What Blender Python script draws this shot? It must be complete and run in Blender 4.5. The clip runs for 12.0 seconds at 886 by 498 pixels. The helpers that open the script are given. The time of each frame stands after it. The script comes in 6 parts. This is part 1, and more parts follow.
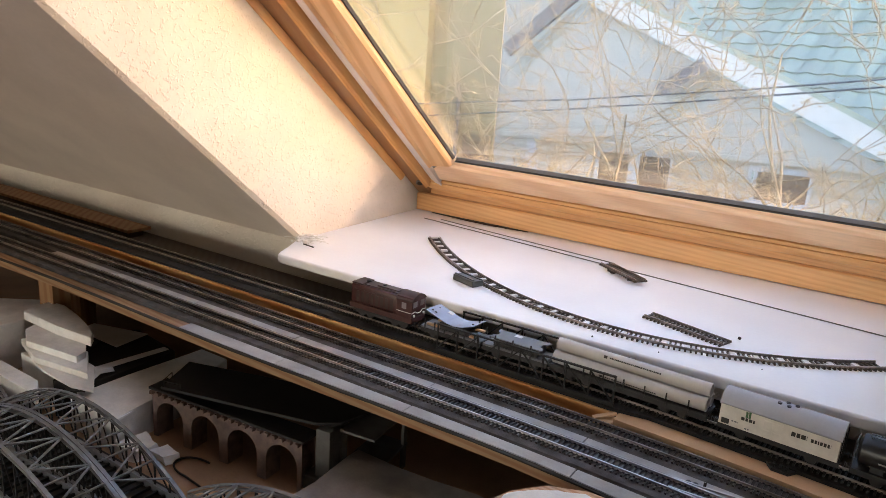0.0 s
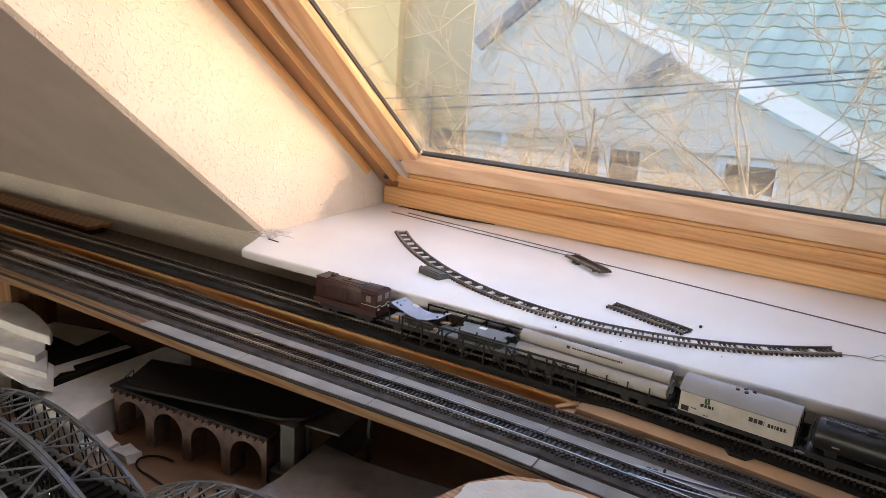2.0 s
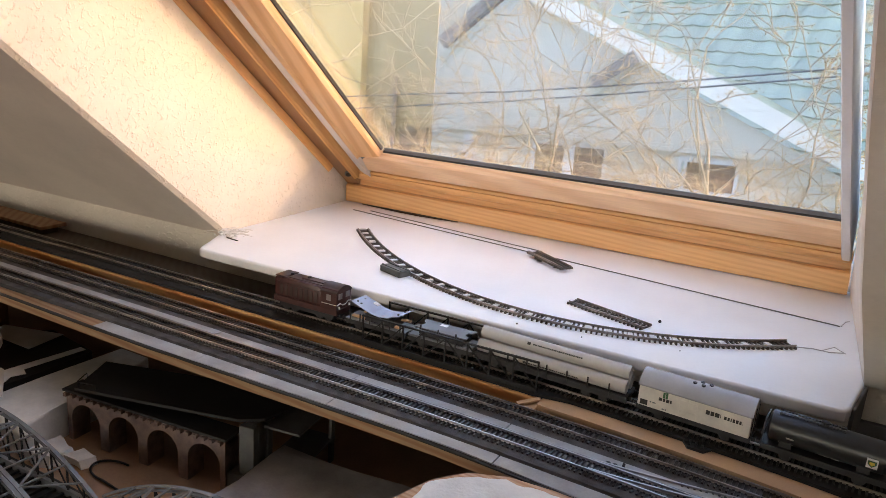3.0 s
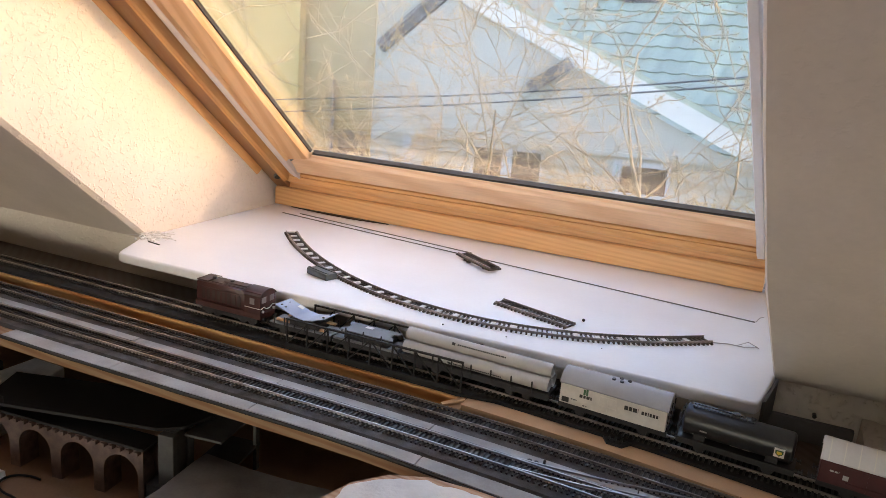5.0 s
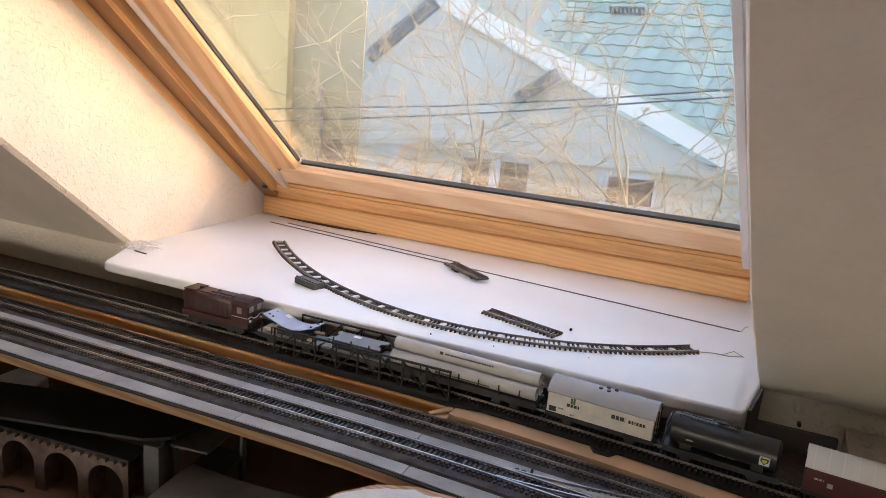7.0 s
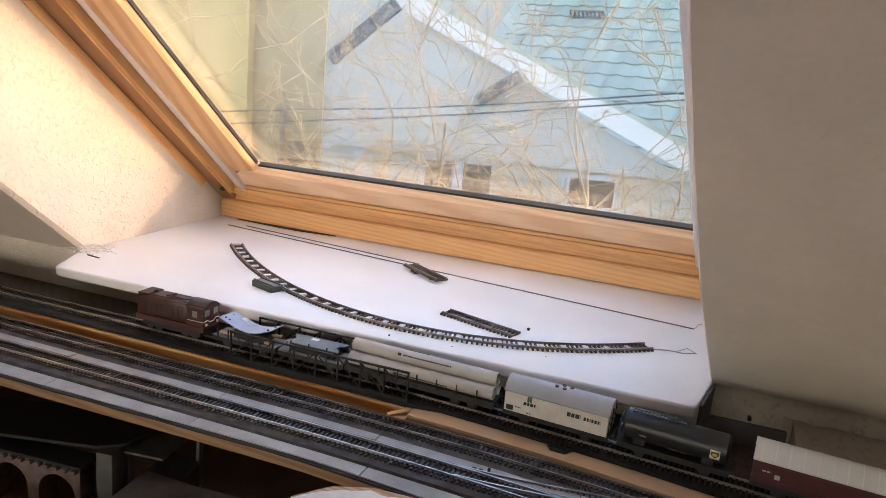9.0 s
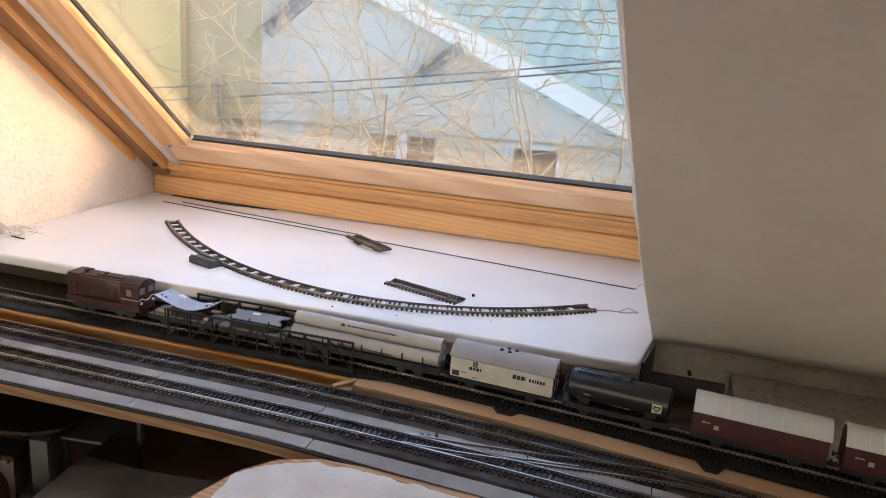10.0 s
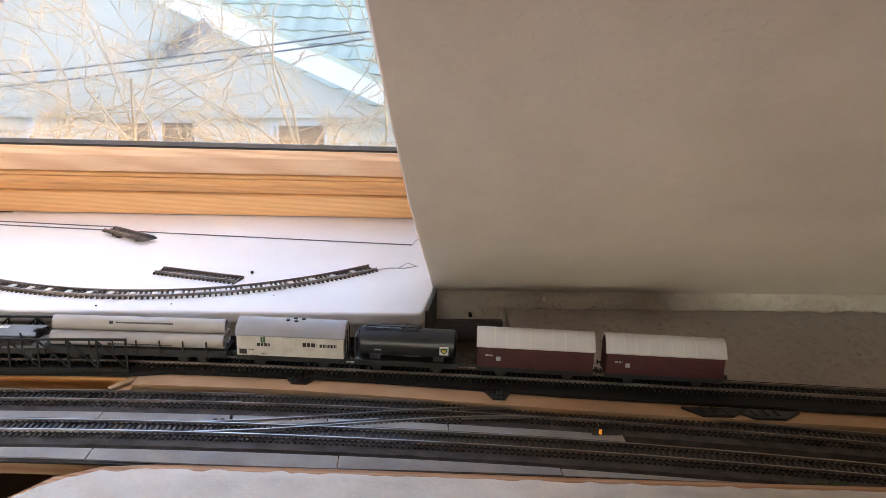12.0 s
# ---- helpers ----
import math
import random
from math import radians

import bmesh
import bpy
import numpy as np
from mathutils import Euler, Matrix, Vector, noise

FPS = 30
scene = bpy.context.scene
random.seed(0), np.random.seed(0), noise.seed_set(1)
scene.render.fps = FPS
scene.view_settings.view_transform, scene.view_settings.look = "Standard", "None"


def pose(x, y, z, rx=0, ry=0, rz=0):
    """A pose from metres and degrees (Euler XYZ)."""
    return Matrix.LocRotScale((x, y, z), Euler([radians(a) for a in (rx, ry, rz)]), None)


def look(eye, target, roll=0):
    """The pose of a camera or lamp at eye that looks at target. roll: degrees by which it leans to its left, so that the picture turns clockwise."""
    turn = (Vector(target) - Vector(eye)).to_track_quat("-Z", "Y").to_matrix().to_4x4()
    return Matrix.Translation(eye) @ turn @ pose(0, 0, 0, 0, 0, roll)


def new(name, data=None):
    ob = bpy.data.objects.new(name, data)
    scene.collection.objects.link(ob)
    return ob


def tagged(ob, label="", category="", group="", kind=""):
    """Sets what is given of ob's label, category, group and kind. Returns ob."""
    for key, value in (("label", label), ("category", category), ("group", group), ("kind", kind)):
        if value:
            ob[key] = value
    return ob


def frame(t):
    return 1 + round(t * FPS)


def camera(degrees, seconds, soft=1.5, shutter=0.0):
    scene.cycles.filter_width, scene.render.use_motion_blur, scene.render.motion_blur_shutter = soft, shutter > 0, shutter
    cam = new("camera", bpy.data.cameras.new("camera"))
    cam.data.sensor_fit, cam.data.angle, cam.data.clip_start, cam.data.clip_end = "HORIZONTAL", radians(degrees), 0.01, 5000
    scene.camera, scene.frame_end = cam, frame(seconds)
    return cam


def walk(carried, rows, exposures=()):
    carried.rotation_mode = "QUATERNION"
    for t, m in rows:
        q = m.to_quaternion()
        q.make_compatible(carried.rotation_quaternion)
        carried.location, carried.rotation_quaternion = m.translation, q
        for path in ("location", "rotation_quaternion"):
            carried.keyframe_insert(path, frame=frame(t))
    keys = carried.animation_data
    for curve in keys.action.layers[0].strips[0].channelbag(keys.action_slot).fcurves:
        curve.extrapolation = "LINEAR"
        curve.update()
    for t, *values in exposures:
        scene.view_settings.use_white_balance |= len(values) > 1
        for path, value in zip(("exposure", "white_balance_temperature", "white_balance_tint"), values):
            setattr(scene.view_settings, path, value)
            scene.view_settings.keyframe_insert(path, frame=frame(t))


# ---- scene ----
cam = camera(62.5, 12.0, soft=0.8)

PATH = [
    (0, (0.788, -0.732, 1.296), (-0.238, 0.905, 0.779), 4.0),
    (0.5, (0.789, -0.731, 1.296), (-0.226, 0.912, 0.777), 4.0),
    (1, (0.792, -0.731, 1.295), (-0.21, 0.92, 0.775), 4.0),
    (1.5, (0.795, -0.728, 1.295), (-0.192, 0.931, 0.771), 3.9),
    (2, (0.798, -0.725, 1.294), (-0.165, 0.947, 0.768), 3.9),
    (2.5, (0.801, -0.721, 1.293), (-0.128, 0.971, 0.767), 4.0),
    (3, (0.802, -0.718, 1.292), (-0.081, 0.998, 0.768), 4.2),
    (5, (0.818, -0.709, 1.29), (0.077, 1.079, 0.789), 4.9),
    (5.5, (0.818, -0.711, 1.29), (0.085, 1.083, 0.795), 5.0),
    (6, (0.82, -0.709, 1.291), (0.092, 1.089, 0.804), 5.1),
    (6.5, (0.82, -0.71, 1.29), (0.1, 1.093, 0.809), 5.1),
    (7, (0.819, -0.711, 1.29), (0.103, 1.096, 0.818), 5.2),
    (9, (0.827, -0.711, 1.29), (0.201, 1.132, 0.833), 5.4),
    (9.5, (0.83, -0.708, 1.288), (0.274, 1.151, 0.805), 5.2),
    (10, (0.831, -0.703, 1.282), (0.353, 1.17, 0.767), 4.6),
    (10.5, (0.828, -0.705, 1.278), (0.429, 1.177, 0.732), 3.7),
    (11, (0.825, -0.712, 1.278), (0.524, 1.185, 0.718), 2.9),
    (11.5, (0.826, -0.713, 1.274), (0.682, 1.202, 0.713), 2.2),
    (12, (0.837, -0.706, 1.271), (0.952, 1.214, 0.724), 1.8),
]
walk(cam, [(t, look(eye, target, roll)) for t, eye, target, roll in PATH],
     [(0, 3.20, 6450, 16), (8, 3.20, 6450, 16), (10, 3.22, 6450, 16), (12, 3.62, 6450, 17)])

# ---- light ----
SUN = Vector((0.400, 0.168, 0.108)).normalized()
world = bpy.data.worlds.new("sky")
scene.world = world
world.use_nodes = True
wn = world.node_tree
sky = wn.nodes.new("ShaderNodeTexSky")
sky.sky_type = "NISHITA"
sky.sun_disc = False
sky.sun_elevation = math.asin(SUN.z)
sky.sun_rotation = math.atan2(SUN.x, SUN.y)
sky.dust_density, sky.ozone_density = 0.6, 1.5
wn.links.new(sky.outputs["Color"], wn.nodes["Background"].inputs["Color"])
wn.nodes["Background"].inputs["Strength"].default_value = 0.15
sun = new("sun", bpy.data.lights.new("sun", "SUN"))
sun.data.energy, sun.data.angle, sun.data.color = 0.165, radians(0.5), (1.0, 0.56, 0.25)
sun.matrix_world = look(SUN * 30, (0, 0, 0))
# added fill light: no such window is seen, it only brightens the room
fill_lamp = new("fill_light", bpy.data.lights.new("fill_light", "AREA"))
fill_lamp.data.shape, fill_lamp.data.size, fill_lamp.data.size_y = "RECTANGLE", 2.4, 0.8
fill_lamp.data.energy, fill_lamp.data.color, fill_lamp.data.spread = 1.08, (1.0, 0.77, 0.61), radians(110)
fill_lamp.matrix_world = look((0.0, -3.22, 0.95), (0.1, 0.0, 0.95))


# ---- materials ----
def material(name, colour, rough=0.6, metal=0.0, vary=0.12, scale=60.0, fine=600.0, bump=0.15, depth=0.0006,
             stretch=(1, 1, 1), tint=None, spec=0.5, piece=0.0, island=0.0, coat=0.0, blotch=1.0):
    """Two scales of colour variation and relief, at real size, in object space."""
    m = bpy.data.materials.new(name)
    m.use_nodes = True
    nt = m.node_tree
    b = nt.nodes["Principled BSDF"]
    link = nt.links.new
    co = nt.nodes.new("ShaderNodeTexCoord")
    mp = nt.nodes.new("ShaderNodeMapping")
    mp.inputs["Scale"].default_value = stretch
    link(co.outputs["Object"], mp.inputs["Vector"])
    n1 = nt.nodes.new("ShaderNodeTexNoise")
    n1.inputs["Scale"].default_value, n1.inputs["Detail"].default_value = scale, 5
    n2 = nt.nodes.new("ShaderNodeTexNoise")
    n2.inputs["Scale"].default_value, n2.inputs["Detail"].default_value = fine, 4
    link(mp.outputs["Vector"], n1.inputs["Vector"])
    link(mp.outputs["Vector"], n2.inputs["Vector"])
    dark = [c * (1 - vary * 1.6) for c in colour]
    light = tint or [min(1, c * (1 + vary)) for c in colour]
    ramp = nt.nodes.new("ShaderNodeValToRGB")
    ramp.color_ramp.elements[0].position, ramp.color_ramp.elements[1].position = 0.32, 0.68
    ramp.color_ramp.elements[0].color = (*dark, 1)
    ramp.color_ramp.elements[1].color = (*light, 1)
    link(n1.outputs["Fac"], ramp.inputs["Fac"])
    last = ramp.outputs["Color"]

    def times(value, low, high):
        nonlocal last
        r = nt.nodes.new("ShaderNodeMapRange")
        r.inputs["To Min"].default_value, r.inputs["To Max"].default_value = low, high
        link(value, r.inputs["Value"])
        mix = nt.nodes.new("ShaderNodeVectorMath")
        mix.operation = "SCALE"
        link(last, mix.inputs[0])
        link(r.outputs["Result"], mix.inputs["Scale"])
        last = mix.outputs["Vector"]

    times(n2.outputs["Fac"], 1 - vary * blotch, 1 + vary * blotch)
    if piece:
        info = nt.nodes.new("ShaderNodeObjectInfo")
        times(info.outputs["Random"], 1 - piece, 1 + piece)
    if island:
        geo = nt.nodes.new("ShaderNodeNewGeometry")
        times(geo.outputs["Random Per Island"], 1 - island, 1 + island)
    link(last, b.inputs["Base Color"])
    rr = nt.nodes.new("ShaderNodeMapRange")
    rr.inputs["To Min"].default_value, rr.inputs["To Max"].default_value = max(0.02, rough - 0.1), min(1, rough + 0.1)
    link(n1.outputs["Fac"], rr.inputs["Value"])
    link(rr.outputs["Result"], b.inputs["Roughness"])
    b.inputs["Metallic"].default_value = metal
    b.inputs["Specular IOR Level"].default_value = spec
    b.inputs["Coat Weight"].default_value = coat
    if bump:
        bm_ = nt.nodes.new("ShaderNodeBump")
        bm_.inputs["Strength"].default_value, bm_.inputs["Distance"].default_value = bump, depth
        link(n2.outputs["Fac"], bm_.inputs["Height"])
        link(bm_.outputs["Normal"], b.inputs["Normal"])
    return m


def plaster_material(name, colour, relief=1.0, size=130):
    """Painted rough-cast plaster: small raised flecks over slow trowel waves."""
    m = material(name, colour, 0.9, vary=0.05, scale=9, fine=160, bump=0.0)
    nt = m.node_tree
    link = nt.links.new
    co = nt.nodes.new("ShaderNodeTexCoord")
    a = nt.nodes.new("ShaderNodeTexNoise")
    a.inputs["Scale"].default_value, a.inputs["Detail"].default_value, a.inputs["Roughness"].default_value = size, 3, 0.5
    w = nt.nodes.new("ShaderNodeTexNoise")
    w.inputs["Scale"].default_value, w.inputs["Detail"].default_value = 14, 3
    r = nt.nodes.new("ShaderNodeMapRange")
    r.inputs["From Min"].default_value, r.inputs["From Max"].default_value = 0.56, 0.70
    link(co.outputs["Object"], a.inputs["Vector"])
    link(co.outputs["Object"], w.inputs["Vector"])
    link(a.outputs["Fac"], r.inputs["Value"])
    add = nt.nodes.new("ShaderNodeMath")
    add.operation = "MULTIPLY_ADD"
    add.inputs[1].default_value = 0.5
    link(w.outputs["Fac"], add.inputs[0])
    link(r.outputs["Result"], add.inputs[2])
    bump = nt.nodes.new("ShaderNodeBump")
    bump.inputs["Strength"].default_value, bump.inputs["Distance"].default_value = relief, 0.0015
    link(add.outputs["Value"], bump.inputs["Height"])
    link(bump.outputs["Normal"], nt.nodes["Principled BSDF"].inputs["Normal"])
    return m


def wood_material(name, colour, along, rough=0.45, vary=0.2, ring=34.0, coat=0.0, piece=0.0, tilt=0.0):
    """Sawn softwood: rings drawn out along one axis, darker pores."""
    m = bpy.data.materials.new(name)
    m.use_nodes = True
    nt = m.node_tree
    link = nt.links.new
    b = nt.nodes["Principled BSDF"]
    co = nt.nodes.new("ShaderNodeTexCoord")
    mp = nt.nodes.new("ShaderNodeMapping")
    mp.inputs["Scale"].default_value = [0.06 if k == along else 1.0 for k in range(3)]
    turn = nt.nodes.new("ShaderNodeMapping")
    turn.inputs["Rotation"].default_value = (radians(tilt), 0, 0)
    link(co.outputs["Object"], turn.inputs["Vector"])
    link(turn.outputs["Vector"], mp.inputs["Vector"])
    warp = nt.nodes.new("ShaderNodeTexNoise")
    warp.inputs["Scale"].default_value, warp.inputs["Detail"].default_value = 16, 3
    wave = nt.nodes.new("ShaderNodeTexWave")
    wave.wave_type, wave.bands_direction = "BANDS", "DIAGONAL"
    wave.inputs["Scale"].default_value, wave.inputs["Distortion"].default_value = ring, 3.5
    wave.inputs["Detail"].default_value, wave.inputs["Detail Scale"].default_value = 3, 0.6
    pores = nt.nodes.new("ShaderNodeTexNoise")
    pores.inputs["Scale"].default_value, pores.inputs["Detail"].default_value = 420, 3
    for n in (warp, wave, pores):
        link(mp.outputs["Vector"], n.inputs["Vector"])
    ramp = nt.nodes.new("ShaderNodeValToRGB")
    ramp.color_ramp.elements[0].color = (*[c * (1 - vary * q) for c, q in zip(colour, (1.0, 1.7, 2.2))], 1)
    ramp.color_ramp.elements[1].color = (*colour, 1)
    ramp.color_ramp.elements[0].position, ramp.color_ramp.elements[1].position = 0.1, 0.75
    link(wave.outputs["Fac"], ramp.inputs["Fac"])
    last = ramp.outputs["Color"]
    sources = [(warp.outputs["Fac"], 0.82, 1.16), (pores.outputs["Fac"], 0.86, 1.12)]
    if piece:
        sources.append((nt.nodes.new("ShaderNodeObjectInfo").outputs["Random"], 1 - piece, 1 + piece))
    for src, lo, hi in sources:
        r = nt.nodes.new("ShaderNodeMapRange")
        r.inputs["To Min"].default_value, r.inputs["To Max"].default_value = lo, hi
        link(src, r.inputs["Value"])
        sc = nt.nodes.new("ShaderNodeVectorMath")
        sc.operation = "SCALE"
        link(last, sc.inputs[0])
        link(r.outputs["Result"], sc.inputs["Scale"])
        last = sc.outputs["Vector"]
    link(last, b.inputs["Base Color"])
    b.inputs["Roughness"].default_value = rough
    b.inputs["Coat Weight"].default_value, b.inputs["Coat Roughness"].default_value = coat, 0.25
    bump = nt.nodes.new("ShaderNodeBump")
    bump.inputs["Strength"].default_value, bump.inputs["Distance"].default_value = 0.25, 0.0004
    link(pores.outputs["Fac"], bump.inputs["Height"])
    link(bump.outputs["Normal"], b.inputs["Normal"])
    return m


def glass_material(name):
    m = bpy.data.materials.new(name)
    m.use_nodes = True
    b = m.node_tree.nodes["Principled BSDF"]
    b.inputs["Base Color"].default_value = (1, 1, 1, 1)
    b.inputs["Roughness"].default_value = 0.0
    b.inputs["Transmission Weight"].default_value = 1.0
    b.inputs["IOR"].default_value = 1.5
    return m


def glow_material(name, colour, strength):
    m = bpy.data.materials.new(name)
    m.use_nodes = True
    b = m.node_tree.nodes["Principled BSDF"]
    b.inputs["Base Color"].default_value = (*colour, 1)
    b.inputs["Emission Color"].default_value = (*colour, 1)
    b.inputs["Emission Strength"].default_value = strength
    return m


PLASTER = plaster_material("plaster", (0.71, 0.66, 0.585), 0.85, 190)
PLASTER_SMOOTH = plaster_material("smoothed_plaster", (0.70, 0.64, 0.57), 0.16, 130)
# Plaster darkened to put the dimness along the knee wall into its colour.
PLASTER_DIM = plaster_material("dimmed_grey_plaster", (0.43, 0.39, 0.36), 0.9, 150)
PINE = wood_material("pine_frame", (0.78, 0.46, 0.20), 0, vary=0.08, ring=85, coat=0.25)
PINE_UP = wood_material("pine_upright", (0.70, 0.39, 0.14), 1, vary=0.09, coat=0.25, ring=22, tilt=41)
SASH = wood_material("pine_sash", (0.88, 0.64, 0.43), 0, ring=60, vary=0.10, coat=0.2)
# The frame's pine in a darker brown: the rebate's shade put into its colour.
PINE_SHADED = wood_material("pine_rebate_shaded", (0.34, 0.185, 0.085), 1, vary=0.08, coat=0.25, ring=22, tilt=41)
SASH_UP = wood_material("pine_sash_upright", (0.76, 0.50, 0.27), 1, coat=0.2, ring=22, vary=0.14, tilt=41)
LAMINATE = material("white_laminate", (0.87, 0.88, 0.90), 0.38, vary=0.03, scale=8, fine=220, bump=0.05, depth=0.0002)
SEAL = material("rubber_seal", (0.03, 0.03, 0.03), 0.6)
ALU = material("pale_aluminium", (0.74, 0.70, 0.70), 0.5, 0.0, vary=0.05, scale=12, fine=300)
STRIP_WHITE = material("white_plastic", (0.72, 0.72, 0.74), 0.5, vary=0.04, scale=15, fine=300, bump=0.05)
GLASS = glass_material("clear_glass")
PLY = wood_material("plywood_edge", (0.30, 0.19, 0.10), 0, rough=0.7, ring=70)
BATTEN = wood_material("oiled_batten", (0.76, 0.42, 0.16), 0, vary=0.3, rough=0.5, ring=26)
POST = wood_material("softwood_post", (0.30, 0.17, 0.08), 2, rough=0.7)
MDF = material("tan_fibreboard", (0.56, 0.36, 0.20), 0.75, vary=0.08, scale=20, fine=700, bump=0.1)
BALLAST = material("dark_track_bed", (0.066, 0.061, 0.060), 0.85, vary=0.3, scale=70, fine=900, bump=0.5, depth=0.0008)
FOAM = material("grey_underlay", (0.34, 0.34, 0.335), 0.8, vary=0.14, scale=26, fine=500, bump=0.2, piece=0.06)
RAIL = material("rail_steel", (0.46, 0.42, 0.38), 0.40, 1.0, vary=0.15, scale=30, fine=400, bump=0.05)
RAIL_DULL = material("weathered_rail", (0.36, 0.31, 0.27), 0.42, 0.9, vary=0.2, scale=30, fine=400, bump=0.05)
SLEEPER = material("brown_sleeper_plastic", (0.055, 0.048, 0.045), 0.42, vary=0.2, scale=80, fine=800, piece=0.25)
# Brown sleepers darkened: the shade along the train is put into their colour.
SLEEPER_SHADED = material("shaded_sleeper_plastic", (0.026, 0.024, 0.023), 0.55, vary=0.2, scale=80, fine=800, piece=0.25)
SLEEPER_LOOSE = material("olive_brown_sleeper_plastic", (0.12, 0.10, 0.08), 0.6, vary=0.2, scale=80, fine=800, piece=0.2)
BLACK = material("black_plastic", (0.018, 0.018, 0.02), 0.5, vary=0.2, scale=60, fine=700, bump=0.08)
IRON = material("dark_grey_plastic", (0.017, 0.018, 0.019), 0.55, vary=0.2, scale=60, fine=700, bump=0.1, spec=0.25)
GREYDECK = material("grey_plate", (0.16, 0.17, 0.18), 0.5, vary=0.1, scale=40, fine=500, bump=0.05)
OXBLOOD = material("oxblood_paint", (0.065, 0.020, 0.017), 0.42, vary=0.18, scale=70, fine=600, bump=0.05)
OXROOF = material("brown_roof_paint", (0.055, 0.030, 0.025), 0.5, vary=0.2, scale=70, fine=600, bump=0.05)
WINE = material("wine_red_paint", (0.072, 0.012, 0.014), 0.5, vary=0.15, scale=70, fine=600, bump=0.05)
PIPE = material("grey_pipe_plastic", (0.47, 0.46, 0.45), 0.42, vary=0.05, scale=50, fine=500, bump=0.03)
CREAM = material("cream_paint", (0.72, 0.69, 0.635), 0.5, vary=0.08, scale=60, fine=400, bump=0.03)
ROOFGREY = material("silver_grey_roof", (0.36, 0.37, 0.40), 0.4, vary=0.06, scale=40, fine=500, bump=0.03)
ROOFWHITE = material("pale_roof", (0.66, 0.67, 0.70), 0.45, vary=0.05, scale=40, fine=500, bump=0.03)
TANK = material("anthracite_tank", (0.018, 0.020, 0.023), 0.38, vary=0.12, scale=50, fine=500, bump=0.03)
INK = material("black_ink", (0.03, 0.03, 0.03), 0.6, bump=0.0)
GREENINK = material("green_ink", (0.05, 0.14, 0.06), 0.6, bump=0.0)
YELLOW = material("yellow_print", (0.70, 0.58, 0.06), 0.6, bump=0.0)
PAPER = material("white_paper", (0.75, 0.75, 0.73), 0.8, vary=0.04, scale=30, fine=300, bump=0.1)
CARD = material("blue_grey_card", (0.38, 0.45, 0.60), 0.5, vary=0.05, scale=60, fine=500, bump=0.03)
STYRO = material("white_styrofoam", (0.86, 0.85, 0.82), 0.9, vary=0.07, scale=40, fine=260, bump=0.4, depth=0.001)
BEDBLACK = material("matt_black_bed", (0.020, 0.019, 0.019), 0.85, vary=0.25, scale=40, fine=600, bump=0.3, spec=0.3)
BLACKCARD = material("black_card", (0.02, 0.018, 0.017), 0.8, vary=0.2, scale=30, fine=300)
CONCRETE = material("grey_model_concrete", (0.12, 0.12, 0.118), 0.85, vary=0.15, scale=50, fine=500, bump=0.2)
BRICK = material("pinkish_model_stone", (0.20, 0.14, 0.12), 0.9, vary=0.2, scale=90, fine=700, bump=0.4)
SLAB = material("dark_road_plate", (0.012, 0.0115, 0.0115), 0.7, vary=0.2, scale=30, fine=500)
BROWNBOARD = material("brown_baseboard", (0.33, 0.20, 0.12), 0.75, vary=0.15, scale=12, fine=300)
PLASTERHILL = material("white_modelling_plaster", (0.74, 0.72, 0.68), 0.9, vary=0.07, scale=28, fine=240, bump=0.5, depth=0.0015)
BRIDGE = material("grey_girder_plastic", (0.16, 0.162, 0.165), 0.4, vary=0.15, scale=60, fine=600, bump=0.05)
BOXGREY = material("dark_grey_block", (0.10, 0.11, 0.105), 0.6, vary=0.1, scale=60, fine=600)
DARKSLAT = wood_material("dark_stained_wood", (0.045, 0.032, 0.022), 2, rough=0.7, piece=0.3)
MOUND = material("grey_modelling_paper", (0.40, 0.38, 0.38), 0.9, vary=0.14, scale=30, fine=300, bump=0.3, depth=0.001)
GREYCARD = material("grey_card", (0.09, 0.088, 0.09), 0.85, vary=0.1, scale=30, fine=300)
PANEPALE = material("pale_pane", (0.30, 0.28, 0.28), 0.2, vary=0.05, scale=60, fine=300, bump=0)
PLYHILL = wood_material("plywood_layers", (0.56, 0.36, 0.22), 0, rough=0.75, ring=110)
CARPET = material("brown_floor", (0.20, 0.14, 0.09), 0.9, vary=0.2, scale=8, fine=120)
LEAF = material("green_moss", (0.08, 0.14, 0.03), 0.8)
LAMP = glow_material("amber_lamp", (1.0, 0.36, 0.03), 0.05)
BARK = material("pale_bark", (0.35, 0.24, 0.125), 0.85, vary=0.25, scale=9, fine=60, bump=0.3, depth=0.004, island=0.25)
BUD = material("golden_buds", (0.50, 0.34, 0.16), 0.8, vary=0.2, scale=20, fine=100, bump=0, island=0.3)
WALLBLUE = material("pale_render", (0.35, 0.335, 0.295), 0.9, vary=0.05, scale=1.2, fine=14, bump=0.2, depth=0.004)
# One ochre wall: sunlight put into the yellow part, shade into the ochre.
WALLOCHRE_LIT = material("sunlit_yellow_render", (0.46, 0.32, 0.13), 0.9, vary=0.08, scale=1.0, fine=12, bump=0.2, depth=0.004)
WALLOCHRE_SHADED = material("shaded_ochre_render", (0.33, 0.24, 0.115), 0.9, vary=0.08, scale=1.0, fine=12, bump=0.2, depth=0.004)
VERGE = material("white_bargeboard", (0.52, 0.49, 0.46), 0.6, vary=0.04, scale=2, fine=30)
TILE = material("green_roof_tile", (0.29, 0.31, 0.23), 0.55, vary=0.14, scale=2.5, fine=26, bump=0.2, depth=0.004, piece=0.14)
DARKWOOD = material("dark_weathered_timber", (0.145, 0.13, 0.125), 0.8, vary=0.3, scale=6, fine=40)
